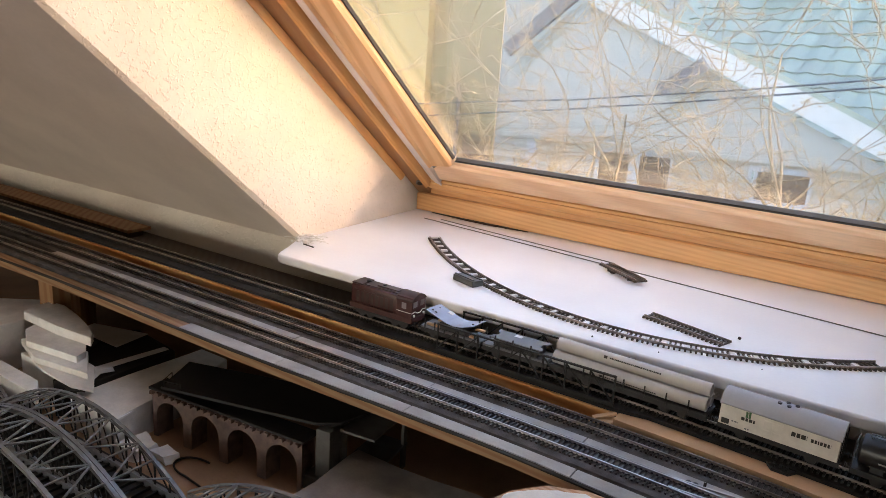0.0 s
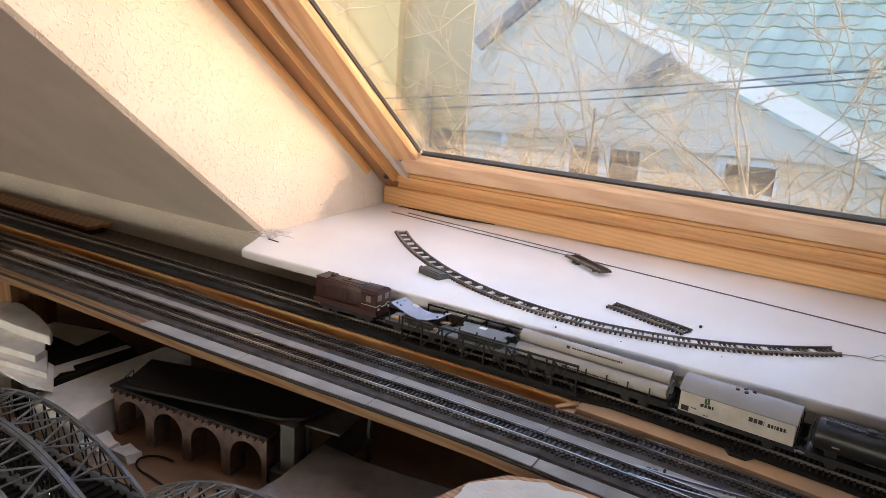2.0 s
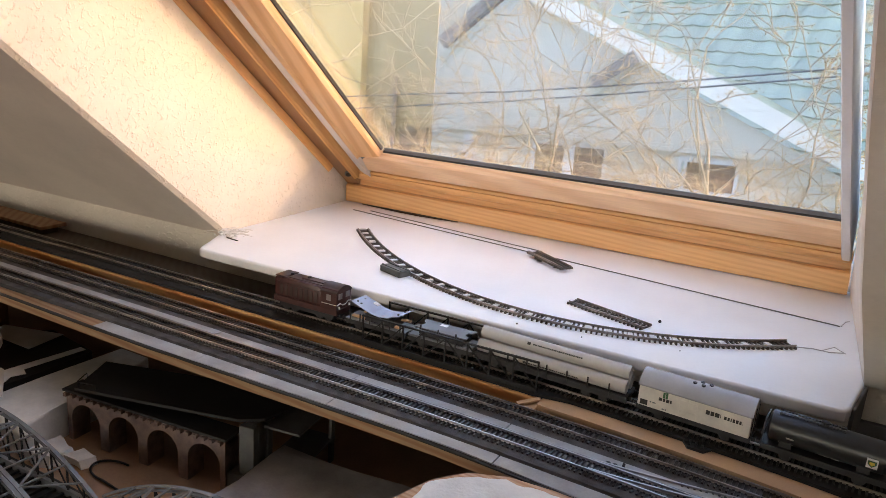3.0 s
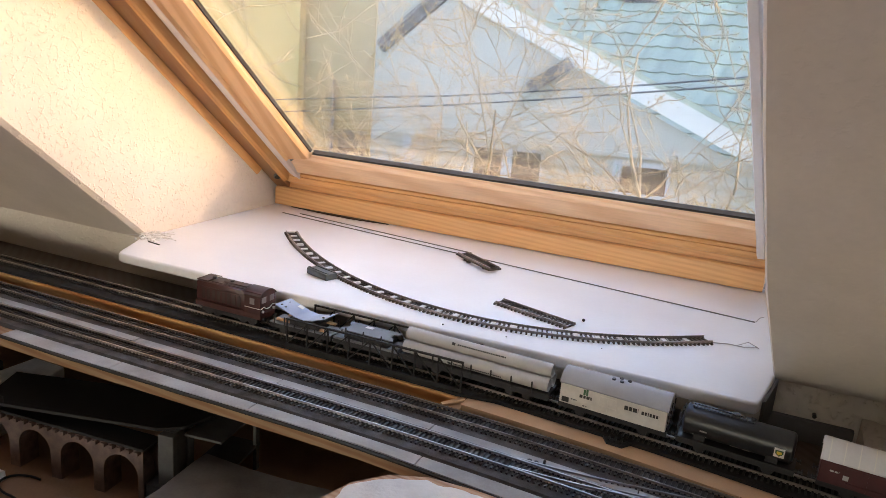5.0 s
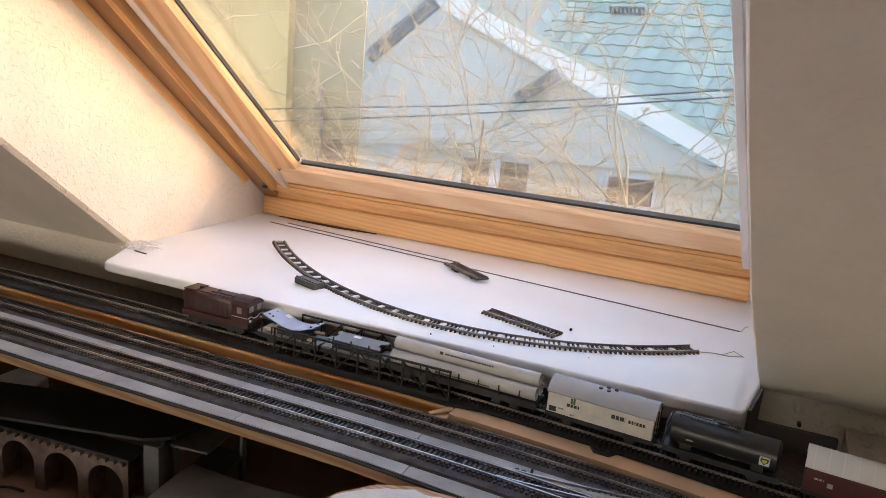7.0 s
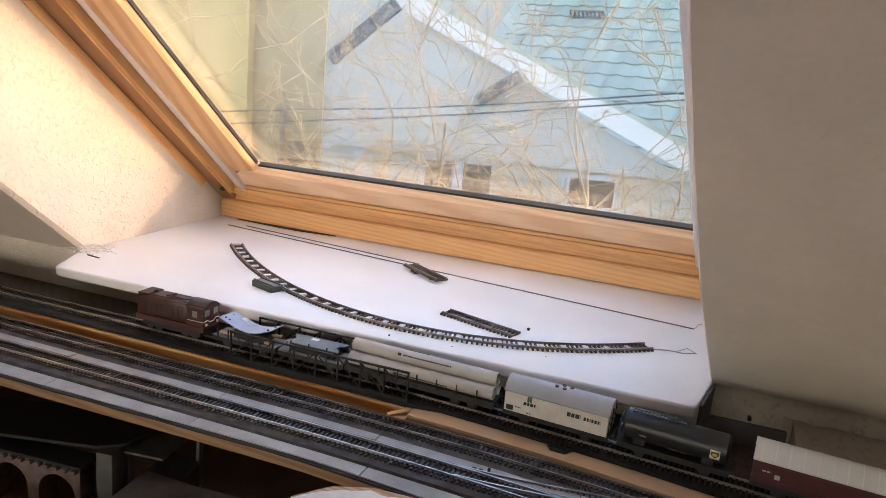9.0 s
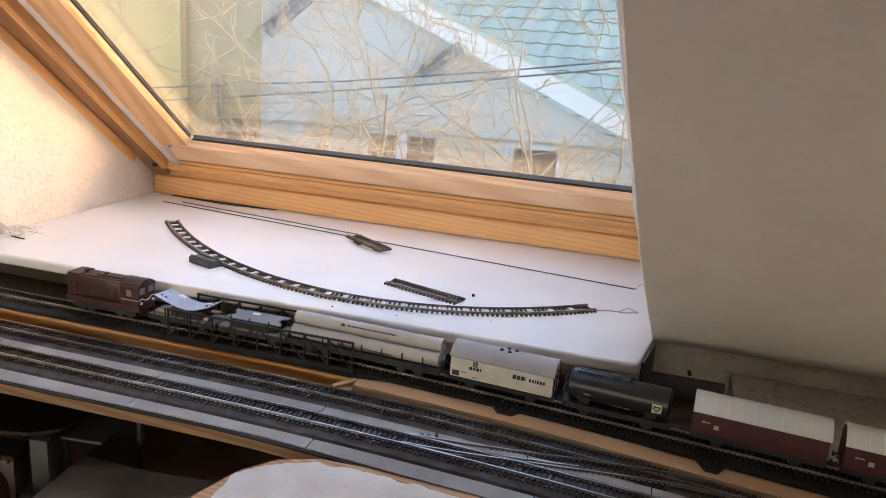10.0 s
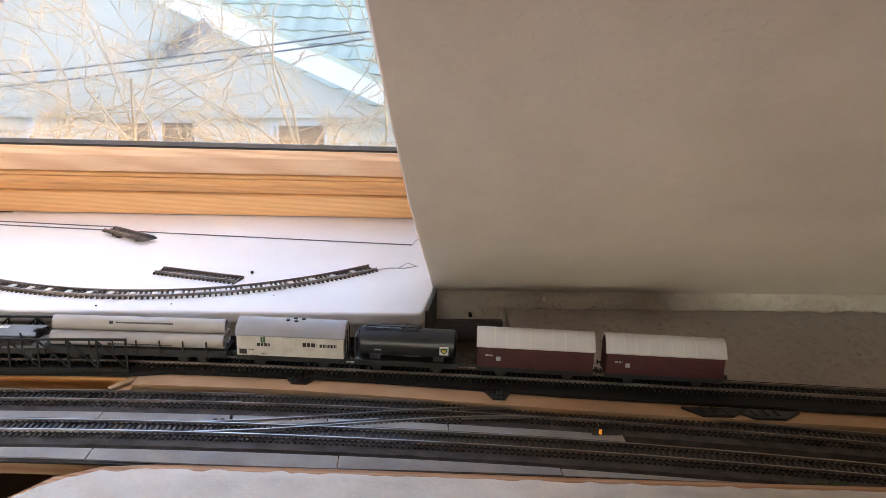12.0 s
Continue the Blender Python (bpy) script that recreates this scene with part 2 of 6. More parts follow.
PANE = material("dark_window_pane", (0.11, 0.075, 0.048), 0.3, vary=0.1, scale=2, fine=20, bump=0)
GRASS = material("lawn", (0.07, 0.09, 0.035), 0.95, vary=0.25, scale=0.6, fine=9, bump=0.5, depth=0.02)
ROD = material("dull_grey_metal", (0.20, 0.19, 0.18), 0.45, 0.6, vary=0.15, scale=30, fine=300)
WINFRAME = material("grey_white_window_frame", (0.38, 0.39, 0.41), 0.6, vary=0.05, scale=3, fine=30)
CABLE = material("black_cable", (0.05, 0.05, 0.052), 0.6)


# ---- mesh helpers ----
def box(bm, x0, x1, y0, y1, z0, z1, bev=0.0, m=None):
    vs = [bm.verts.new(p) for p in ((x0, y0, z0), (x1, y0, z0), (x1, y1, z0), (x0, y1, z0),
                                    (x0, y0, z1), (x1, y0, z1), (x1, y1, z1), (x0, y1, z1))]
    fs = [bm.faces.new([vs[k] for k in q]) for q in
          ((3, 2, 1, 0), (4, 5, 6, 7), (0, 1, 5, 4), (1, 2, 6, 5), (2, 3, 7, 6), (3, 0, 4, 7))]
    if bev:
        out = bmesh.ops.bevel(bm, geom=list({e for f in fs for e in f.edges}), offset=bev, segments=2, affect="EDGES",
                              profile=0.5)
        vs = list({v for v in vs if v.is_valid} | set(out["verts"]))
    if m is not None:
        bmesh.ops.transform(bm, matrix=m, verts=vs)
    return vs


def bar(bm, p, q, a, b=None, up=(0, 0, 1)):
    """A square bar of section a x b from p to q."""
    p, q = Vector(p), Vector(q)
    d = q - p
    n = d.normalized()
    s = n.cross(Vector(up))
    if s.length < 1e-4:
        s = n.cross(Vector((0, 1, 0)))
    s.normalize()
    u = s.cross(n)
    m = Matrix((s, n, u)).transposed().to_4x4()
    m.translation = p
    b = a if b is None else b
    return box(bm, -a / 2, a / 2, 0, d.length, -b / 2, b / 2, 0, m)


def tube(bm, pts, radii, n=8, cap=True):
    """A round tube along points; radii: one or one a point."""
    pts = [Vector(p) for p in pts]
    if not hasattr(radii, "__len__"):
        radii = [radii] * len(pts)
    rings = []
    for i, p in enumerate(pts):
        d = (pts[min(i + 1, len(pts) - 1)] - pts[max(i - 1, 0)]).normalized()
        s = d.cross(Vector((0.13, 0.21, 0.97)))
        if s.length < 1e-3:
            s = d.cross(Vector((1, 0, 0)))
        s.normalize()
        u = s.cross(d)
        rings.append([bm.verts.new(p + (s * math.cos(2 * math.pi * k / n) + u * math.sin(2 * math.pi * k / n)) * radii[i])
                      for k in range(n)])
    for a, b in zip(rings, rings[1:]):
        for k in range(n):
            bm.faces.new((a[k], a[(k + 1) % n], b[(k + 1) % n], b[k]))
    if cap:
        bm.faces.new(rings[0][::-1])
        bm.faces.new(rings[-1])
    return [v for r in rings for v in r]


def hollow(bm, p, q, r, ri, n=20):
    """An open pipe along x or any way, with wall thickness."""
    p, q = Vector(p), Vector(q)
    d = (q - p).normalized()
    s = d.cross(Vector((0, 0, 1))).normalized()
    u = s.cross(d)
    ring = lambda c, rad: [bm.verts.new(c + (s * math.cos(2 * math.pi * k / n) + u * math.sin(2 * math.pi * k / n)) * rad) for k in range(n)]
    a, b, c, e = ring(p, r), ring(q, r), ring(q, ri), ring(p, ri)
    for f, g in ((a, b), (b, c), (c, e), (e, a)):
        for k in range(n):
            bm.faces.new((f[k], f[(k + 1) % n], g[(k + 1) % n], g[k]))


def prism(bm, outline, x0, x1, lean=None):
    """An outline of (y, z) drawn along x, closed; lean(y, z, end) shifts the x of an end."""
    ends = []
    for k, x in enumerate((x0, x1)):
        ends.append([bm.verts.new((x + (lean(y, z, k) if lean else 0), y, z)) for y, z in outline])
    a, b = ends
    n = len(outline)
    for k in range(n):
        bm.faces.new((a[k], a[(k + 1) % n], b[(k + 1) % n], b[k]))
    bm.faces.new(a[::-1])
    bm.faces.new(b)


def plate(bm, outline, z0, z1):
    """An outline of (x, y) as a flat plate."""
    a = [bm.verts.new((x, y, z0)) for x, y in outline]
    b = [bm.verts.new((x, y, z1)) for x, y in outline]
    n = len(outline)
    for k in range(n):
        bm.faces.new((a[k], a[(k + 1) % n], b[(k + 1) % n], b[k]))
    bm.faces.new(a[::-1])
    bm.faces.new(b)


def ribbon(bm, xs, near, far, z0, z1):
    """A long strip along x with its near and far edges given as functions of x."""
    rows = [[bm.verts.new((x, y, z)) for y, z in ((near(x), z0), (near(x), z1), (far(x), z1), (far(x), z0))] for x in xs]
    for a, b in zip(rows, rows[1:]):
        for k in range(4):
            bm.faces.new((a[k], b[k], b[(k + 1) % 4], a[(k + 1) % 4]))
    bm.faces.new(rows[0])
    bm.faces.new(rows[-1][::-1])


def mesh_of(name, bm, mat, smooth=False):
    bmesh.ops.recalc_face_normals(bm, faces=bm.faces[:])
    me = bpy.data.meshes.new(name)
    bm.to_mesh(me)
    bm.free()
    me.materials.append(mat)
    if smooth:
        for p in me.polygons:
            p.use_smooth = True
        me.set_sharp_from_angle(angle=radians(38))
    return me


def part(name, bm, mat, parent=None, label="", smooth=False, at_world=False):
    """Links a bmesh as one mesh object, under a thing or a part if there is one."""
    ob = new(name, mesh_of(name, bm, mat, smooth))
    if parent is not None:
        ob.parent = parent
        if at_world:
            m = Matrix.Identity(4)
            p = parent
            while p is not None:
                m = p.matrix_basis @ m
                p = p.parent
            ob.data.transform(m.inverted())
    if label:
        ob["label"] = label
    return ob


def thing(name, label, category, m=None, group=""):
    ob = new(name)
    ob.empty_display_size = 0.02
    if m is not None:
        ob.matrix_basis = m
    return tagged(ob, label, category, group)


def structure(name, bm, mat, label, category, smooth=False):
    return tagged(part(name, bm, mat, None, "", smooth), label, category, kind="structure")


def steps(a, b, d):
    n = max(1, round((b - a) / d))
    return [a + (b - a) * k / n for k in range(n + 1)]


# ---- the room ----
SLOPE = radians(41)
CS, SN = math.cos(SLOPE), math.sin(SLOPE)
LEAN = -0.075
FRAME0 = Vector((0, 0.437, 1.0))


def pane_point(u, v, w):
    """A place by the roof window's own axes: across, up the slope, into the room."""
    return FRAME0 + Vector((u + LEAN * v, -CS * v - SN * w, SN * v - CS * w))


X_WEST, X_EAST, Y_BACK, Y_KNEE = -1.9, 2.9, -3.2, 0.09
Z_TOP = 2.45
RISE = (Z_TOP - 0.995) / SN
INNER = (Y_KNEE, 0.995)
OUTER = (0.437 + SN * 0.10, 1.0 + CS * 0.10)


def along(base, v):
    return base[0] - CS * v, base[1] + SN * v


def slope_side(name, x_far, front, back, side, lean, back_lean):
    """The sloping ceiling beside the opening; its reveal is slightly splayed and leans with the window."""
    bm = bmesh.new()
    n = 22
    cols = []
    for k in range(n + 1):
        v = RISE * k / n
        wob = 0.0016 * noise.noise((v * 9, side, 0)) + 0.0008 * noise.noise((v * 40, side, 5))
        yi, zi = along(INNER, v)
        yo, zo = along((0.437, 1.0), v)
        ye, ze = along(OUTER, v)
        r = (0.0025 if side > 0 else 0.006) * side
        bow = 0.0
        if side > 0:
            c = min(v, 0.6)
            bow = 0.068 * c * c + 0.0816 * (v - c)
        i2 = (yi + SN * 0.006, zi + CS * 0.006)
        cols.append([(x_far, yi, zi), (front + r + lean * v + bow + wob, yi, zi), (front + lean * v + bow + wob, i2[0], i2[1]),
                     (back + back_lean * v, yo, zo), (back + back_lean * v, ye, ze), (x_far, ye, ze)])
    grid = [[bm.verts.new(p) for p in c] for c in cols]
    for a, b in zip(grid, grid[1:]):
        for k in range(6):
            f = bm.faces.new((a[k], a[(k + 1) % 6], b[(k + 1) % 6], b[k]))
            f.material_index = 1 if k == 0 else 0
    bm.faces.new(grid[0])
    bm.faces.new(grid[-1][::-1])
    ob = part(name, bm, PLASTER if side < 0 else PLASTER_SMOOTH, None, "", True)
    ob.data.materials.append(PLASTER_SMOOTH)
    return tagged(ob,
                  "warm white rough plaster of the sloping attic ceiling with its reveal", "ceiling", kind="structure")


slope_side("ceiling_slope_west", X_WEST, 0.010, 0.0, -1, -0.065, -0.112)
slope_side("ceiling_slope_east", X_EAST, 0.8735, 0.863, 1, -0.165, -0.075)

bm = bmesh.new()
TOP_V = 1.25
prism(bm, [along(INNER, TOP_V), along(INNER, RISE), along(OUTER, RISE), along(OUTER, TOP_V)], -0.12, 0.80)
structure("ceiling_slope_top", bm, PLASTER, "warm white plaster of the sloping ceiling over the roof window", "ceiling")
yt, zt = along(INNER, RISE)
bm = bmesh.new()
box(bm, X_WEST, X_EAST, Y_BACK, yt, Z_TOP, Z_TOP + 0.15)
structure("ceiling", bm, PLASTER, "flat white plaster ceiling of the attic room", "ceiling")
bm = bmesh.new()
xs = steps(X_WEST, X_EAST, 0.03)
rows = []
for x in xs:
    wob = 0.0025 * noise.noise((x * 6, 3, 0))
    rows.append([(x, Y_KNEE + 0.002, 0.9955), (x, Y_KNEE - 0.004 + wob, 0.985), (x, Y_KNEE - 0.002 + wob * 2, 0.955), (x, Y_KNEE + wob, 0.0),
                 (x, Y_KNEE + 0.2, 0.0), (x, Y_KNEE + 0.2, 0.9), (x, Y_KNEE + 0.34, 0.9855)])
grid = [[bm.verts.new(p) for p in r] for r in rows]
for a, b in zip(grid, grid[1:]):
    for k in range(7):
        bm.faces.new((a[k], b[k], b[(k + 1) % 7], a[(k + 1) % 7]))
bm.faces.new(grid[0])
bm.faces.new(grid[-1][::-1])
structure("wall_knee", bm, PLASTER, "low rough plastered knee wall under the sloping ceiling", "wall", True)
bm = bmesh.new()
prism(bm, [(0.30, 0.90), (0.43, 0.985), (0.46, 0.99), along(OUTER, -0.06), along(OUTER, -0.9), (0.30, 0.5)], X_WEST, X_EAST)
structure("roof_eaves", bm, WALLBLUE, "boarded roof edge below the roof window", "roof")
for name, xa, xb in (("wall_west", X_WEST - 0.15, X_WEST), ("wall_east", X_EAST, X_EAST + 0.15)):
    bm = bmesh.new()
    prism(bm, [(Y_BACK, 0), (0.6, 0), (0.6, 0.9), (OUTER[0], OUTER[1]), (along(OUTER, RISE + .2)), (Y_BACK, Z_TOP + 0.15)], xa, xb)
    structure(name, bm, PLASTER, "plain plastered gable wall of the attic room", "wall")
# unseen back wall, with a wide opening added for the fill light from behind
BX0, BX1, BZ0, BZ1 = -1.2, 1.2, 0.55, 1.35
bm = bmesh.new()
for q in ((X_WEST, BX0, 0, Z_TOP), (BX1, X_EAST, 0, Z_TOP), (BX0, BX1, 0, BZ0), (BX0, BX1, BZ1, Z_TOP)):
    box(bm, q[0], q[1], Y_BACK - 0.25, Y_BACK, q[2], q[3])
structure("wall_back", bm, PLASTER, "plain unseen back wall with an opening added for the fill light", "wall")
bm = bmesh.new()
box(bm, X_WEST, X_EAST, Y_BACK, 0.3, -0.1, 0.0)
structure("floor", bm, CARPET, "brown boarded attic floor", "floor")

# ---- the sill ----
bm = bmesh.new()
outline = [(-0.004, 0.445), (0.007, 0.086), (0.013, 0.076), (0.040, 0.012), (0.046, 0.003), (0.054, 0.0), (0.852, 0.0), (0.859, 0.002), (0.8625, 0.010),
           (0.8755, 0.080), (0.866, 0.445)]
plate(bm, outline, 0.9865, 1.0)
edges = [e for e in bm.edges if abs(e.verts[0].co.z - e.verts[1].co.z) < 1e-6]
bmesh.ops.bevel(bm, geom=edges, offset=0.0035, segments=3, affect="EDGES", profile=0.5)
structure("window_sill", bm, LAMINATE, "white laminated window sill board with a rounded front edge", "window sill", True)

# ---- the roof window ----
window_1 = thing("window_1", "wooden pine roof window with double glazing in the sloping ceiling", "window", pose(0.43, 0.437, 1.0))
tagged(window_1, kind="structure")
V_END = 1.22


def profile_rail(name, prof, u0, u1, mat, label=""):
    """A rail across the window foot: outline of (v, w), drawn along u."""
    bm = bmesh.new()
    a = [bm.verts.new(pane_point(u0, v, w)) for v, w in prof]
    b = [bm.verts.new(pane_point(u1, v, w)) for v, w in prof]
    n = len(prof)
    for k in range(n):
        bm.faces.new((a[k], a[(k + 1) % n], b[(k + 1) % n], b[k]))
    bm.faces.new(a[::-1])
    bm.faces.new(b)
    return part(name, bm, mat, window_1, label, at_world=True)


def profile_stile(name, prof, v0, mat, label="", v1=V_END, skew=()):
    """A stile up the window side: outline of (u, w), drawn along v."""
    bm = bmesh.new()
    skew = skew or [0.0] * len(prof)
    a = [bm.verts.new(pane_point(u + k * v0, v0, w)) for (u, w), k in zip(prof, skew)]
    b = [bm.verts.new(pane_point(u + k * v1, v1, w)) for (u, w), k in zip(prof, skew)]
    n = len(prof)
    for k in range(n):
        bm.faces.new((a[k], a[(k + 1) % n], b[(k + 1) % n], b[k]))
    bm.faces.new(a[::-1])
    bm.faces.new(b)
    return part(name, bm, mat, window_1, label, at_world=True)


UR = 0.863
def yz(y, z):
    """The window's (v, w) of a place in the upright section."""
    return -CS * (y - 0.437) + SN * (z - 1), -SN * (y - 0.437) - CS * (z - 1)


profile_rail("frame_bottom", [yz(*p) for p in ((0.475, 1.0015), (0.4155, 1.0015), (0.4170, 1.030), (0.4180, 1.0325), (0.4215, 1.0340), (0.475, 1.0340))],
             0.003, UR - 0.003, PINE, "orange pine bottom rail of the fixed frame")
profile_rail("frame_rebate", [yz(*p) for p in ((0.475, 1.0345), (0.4275, 1.0345), (0.4295, 1.0452), (0.475, 1.0452))],
             0.004, UR - 0.004, PINE, "orange pine rebate of the fixed frame")
profile_rail("frame_bead", [yz(*p) for p in ((0.475, 1.0455), (0.4230, 1.0455), (0.4180, 1.0470), (0.4150, 1.0520), (0.4142, 1.0575), (0.4165, 1.0588), (0.4140, 1.0600), (0.4128, 1.0640), (0.4160, 1.0660), (0.475, 1.0660))],
             0.030, UR - 0.003, PINE, "grooved orange pine bead over the bottom rail")
profile_rail("sash_bottom", [yz(0.47, 1.0668), yz(0.4130, 1.0668), yz(0.4078, 1.0680), yz(0.4050, 1.0705), (0.103, -0.0375), (0.108, -0.042), (0.110, -0.048), (0.080, -0.0535)],
             0.047, UR - 0.0155, SASH, "pale pine bottom rail of the sash")
profile_rail("spacer_bottom", [(0.1112, -0.0535), (0.1112, -0.0505), (0.1185, -0.0530), (0.1185, -0.0535)], 0.112, UR - 0.0165, GREYDECK, "dirty grey spacer strip along the glass")
profile_rail("seal_bottom", [(0.1085, -0.053), (0.1098, -0.0475), (0.1108, -0.049), (0.111, -0.053)], 0.108, UR - 0.0158, SEAL, "black rubber glazing seal")
profile_stile("frame_left_edge", [(-0.030, -0.0163), (-0.030, -0.0035), (0.001, -0.0030), (0.0028, -0.0045), (0.0055, -0.0163)], 0.088, PINE_UP,
              "orange pine front edge of the fixed frame", skew=[-0.037] * 5)
# rebate face coloured darker in place of the shade that lies on it
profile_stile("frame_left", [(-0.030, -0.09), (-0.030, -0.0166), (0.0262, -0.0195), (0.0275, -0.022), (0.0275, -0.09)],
              0.002, PINE_SHADED, "pine rebate of the fixed frame, its brown holding painted shade", skew=[-0.037, -0.037, -0.01, -0.01, -0.01])
profile_stile("frame_left_bead", [(0.0278, -0.09), (0.0278, -0.0175), (0.0290, -0.0165), (0.0315, -0.018), (0.0322, -0.0205), (0.0330, -0.019), (0.0352, -0.0215), (0.0360, -0.031), (0.0360, -0.09)],
              0.052, PINE_UP, "grooved orange pine bead of the fixed frame", skew=[-0.01] * 8 + [0.0])
profile_stile("sash_side", [(0.0365, -0.085), (0.0365, -0.0335), (0.039, -0.032), (0.0595, -0.0265), (0.0605, -0.027), (0.0605, -0.085)], 0.052, ALU, "pale aluminium edge strip")
profile_stile("sash_left", [(0.061, -0.085), (0.061, -0.027), (0.064, -0.026), (0.067, -0.031), (0.104, -0.036), (0.107, -0.041), (0.108, -0.05), (0.098, -0.0535), (0.066, -0.085)], 0.111, SASH_UP,
              "pale pine side stile of the sash")
profile_stile("seal_left", [(0.1085, -0.053), (0.1085, -0.0465), (0.1102, -0.0475), (0.1108, -0.053)], 0.119, SEAL, "black rubber glazing seal")
profile_stile("sash_foot", [(0.0585, -0.085), (0.0585, -0.036), (0.075, -0.038), (0.075, -0.085)], 0.074, GREYDECK, "grey corner joint of the sash", v1=0.1105)
profile_stile("side_rail", [(0.849, -0.09), (0.849, -0.022), (0.851, -0.016), (0.860, -0.016), (0.8615, -0.02), (0.8615, -0.09)], 0.062, STRIP_WHITE,
              "white side rail beside the glass", skew=[-0.047] * 6)
profile_rail("frame_top", [(V_END + 0.001, -0.09), (V_END + 0.001, 0.0), (V_END + 0.06, 0.0), (V_END + 0.06, -0.09)], -0.03, UR, PINE)
bm = bmesh.new()
c = pane_point(0.0215, 0.066, -0.0195)
tube(bm, [c, c + Vector((0.0012, -SN * 0.003, -CS * 0.003))], 0.0070, 16)
bolt = part("bolt_socket", bm, GREYDECK, window_1, "grey metal bolt socket", at_world=True)
bm = bmesh.new()
tube(bm, [c, c + Vector((0.0016, -SN * 0.0042, -CS * 0.0042))], 0.0048, 12)
part("bolt_hole", bm, INK, bolt, at_world=True)
for w, low_v, low_u in ((-0.056, 0.076, 0.097), (-0.074, 0.055, 0.080)):
    bm = bmesh.new()
    a = [pane_point(u, v, w + d) for d in (-0.002, 0.002) for u, v in ((low_u, low_v), (UR - 0.012, low_v), (UR - 0.012, V_END), (low_u, V_END))]
    vs = [bm.verts.new(p) for p in a]
    for q in ((3, 2, 1, 0), (4, 5, 6, 7), (0, 1, 5, 4), (1, 2, 6, 5), (2, 3, 7, 6), (3, 0, 4, 7)):
        bm.faces.new([vs[k] for k in q])
    ob = part("pane", bm, GLASS, window_1, at_world=True)
    ob.visible_shadow = False


# ---- the railway shelf ----
def ease(x, x0, k):
    d = max(0.0, x - x0)
    return k * d * d


def y_train(x):
    d = max(0.0, x - 0.50)
    return -0.038 - 0.13 * d * d / (d + 0.285)


def y_back(x):
    return -0.0975 - ease(x, 0.45, 0.122)


def y_front(x):
    return -0.1500 - ease(x, 0.45, 0.122)


def y_edge(x):
    return -0.197 - 0.062 * max(0.0, x - 0.55) - 0.004 * noise.noise((x * 3, 0, 0))


Z_DECK, Z_BED, Z_TRAIN = 0.9500, 0.9540, 0.9640
XS = steps(-1.7, 1.9, 0.04)

bm = bmesh.new()
ribbon(bm, XS, y_edge, lambda x: y_back(x) + 0.022, 0.940, Z_DECK)
deck = tagged(part("plywood_deck", bm, PLY), "long plywood shelf carrying two model railway tracks", "shelf", kind="structure")
bm = bmesh.new()
ribbon(bm, XS, lambda x: y_edge(x) - 0.0015 - 0.001 * noise.noise((x * 25, 7, 0)), lambda x: y_edge(x) + 0.003, Z_DECK + 0.0002, Z_DECK + 0.0018)
part("bitumen_edge", bm, BLACKCARD, deck, "ragged black felt edge")
for nm, fa, fb in (("track_bed_back", lambda x: y_back(x) - 0.0285, lambda x: y_back(x) + 0.019),
                   ("track_bed_front", lambda x: y_front(x) - 0.0272, lambda x: y_front(x) + 0.0115)):
    bm = bmesh.new()
    xs = steps(-1.7, 1.9, 0.012)
    j = lambda x, s: 0.0007 * noise.noise((x * 60, s, 1))
    rows = []
    for x in xs:
        a, b = fa(x) + j(x, 1), fb(x) + j(x, 2)
        rows.append([bm.verts.new(p) for p in ((x, a, Z_DECK + 0.0004), (x, a + 0.003, Z_BED + j(x, 3)), (x, b - 0.002, Z_BED), (x, b, Z_DECK + 0.0004))])
    for a, b in zip(rows, rows[1:]):
        for k in range(3):
            bm.faces.new((a[k], b[k], b[k + 1], a[k + 1]))
    part(nm, bm, BALLAST, deck, "dark grey ballast bed")
for fa, fb, x0 in ((lambda x: y_back(x) - 0.0400, lambda x: y_back(x) - 0.0290, -0.30), (lambda x: y_edge(x) + 0.0028, lambda x: y_front(x) - 0.0275, 0.08)):
    edges_ = [x0]
    rnd = random.Random(5)
    lift = 0.0042 if x0 < 0 else 0.0
    while edges_[-1] < 0.98:
        edges_.append(edges_[-1] + rnd.uniform(0.10, 0.20))
    for a, b in zip(edges_, edges_[1:]):
        bm = bmesh.new()
        ribbon(bm, steps(a + 0.0006, b - 0.0006, 0.03), fa, fb, Z_DECK + 0.0003, Z_DECK + 0.0024 + lift + rnd.uniform(0, 0.0006))
        part("underlay_strip", bm, FOAM, deck)


def sleeper_mesh(name, mat, half=0.0145):
    bm = bmesh.new()
    box(bm, -0.0010, 0.0010, -half, half, 0, 0.0020)
    for s in (-1, 1):
        for d in (-0.0016, 0.0016):
            box(bm, -0.0010, 0.0010, s * 0.00825 + d - 0.0006, s * 0.00825 + d + 0.0006, 0.0020, 0.0030)
    return mesh_of(name, bm, mat)


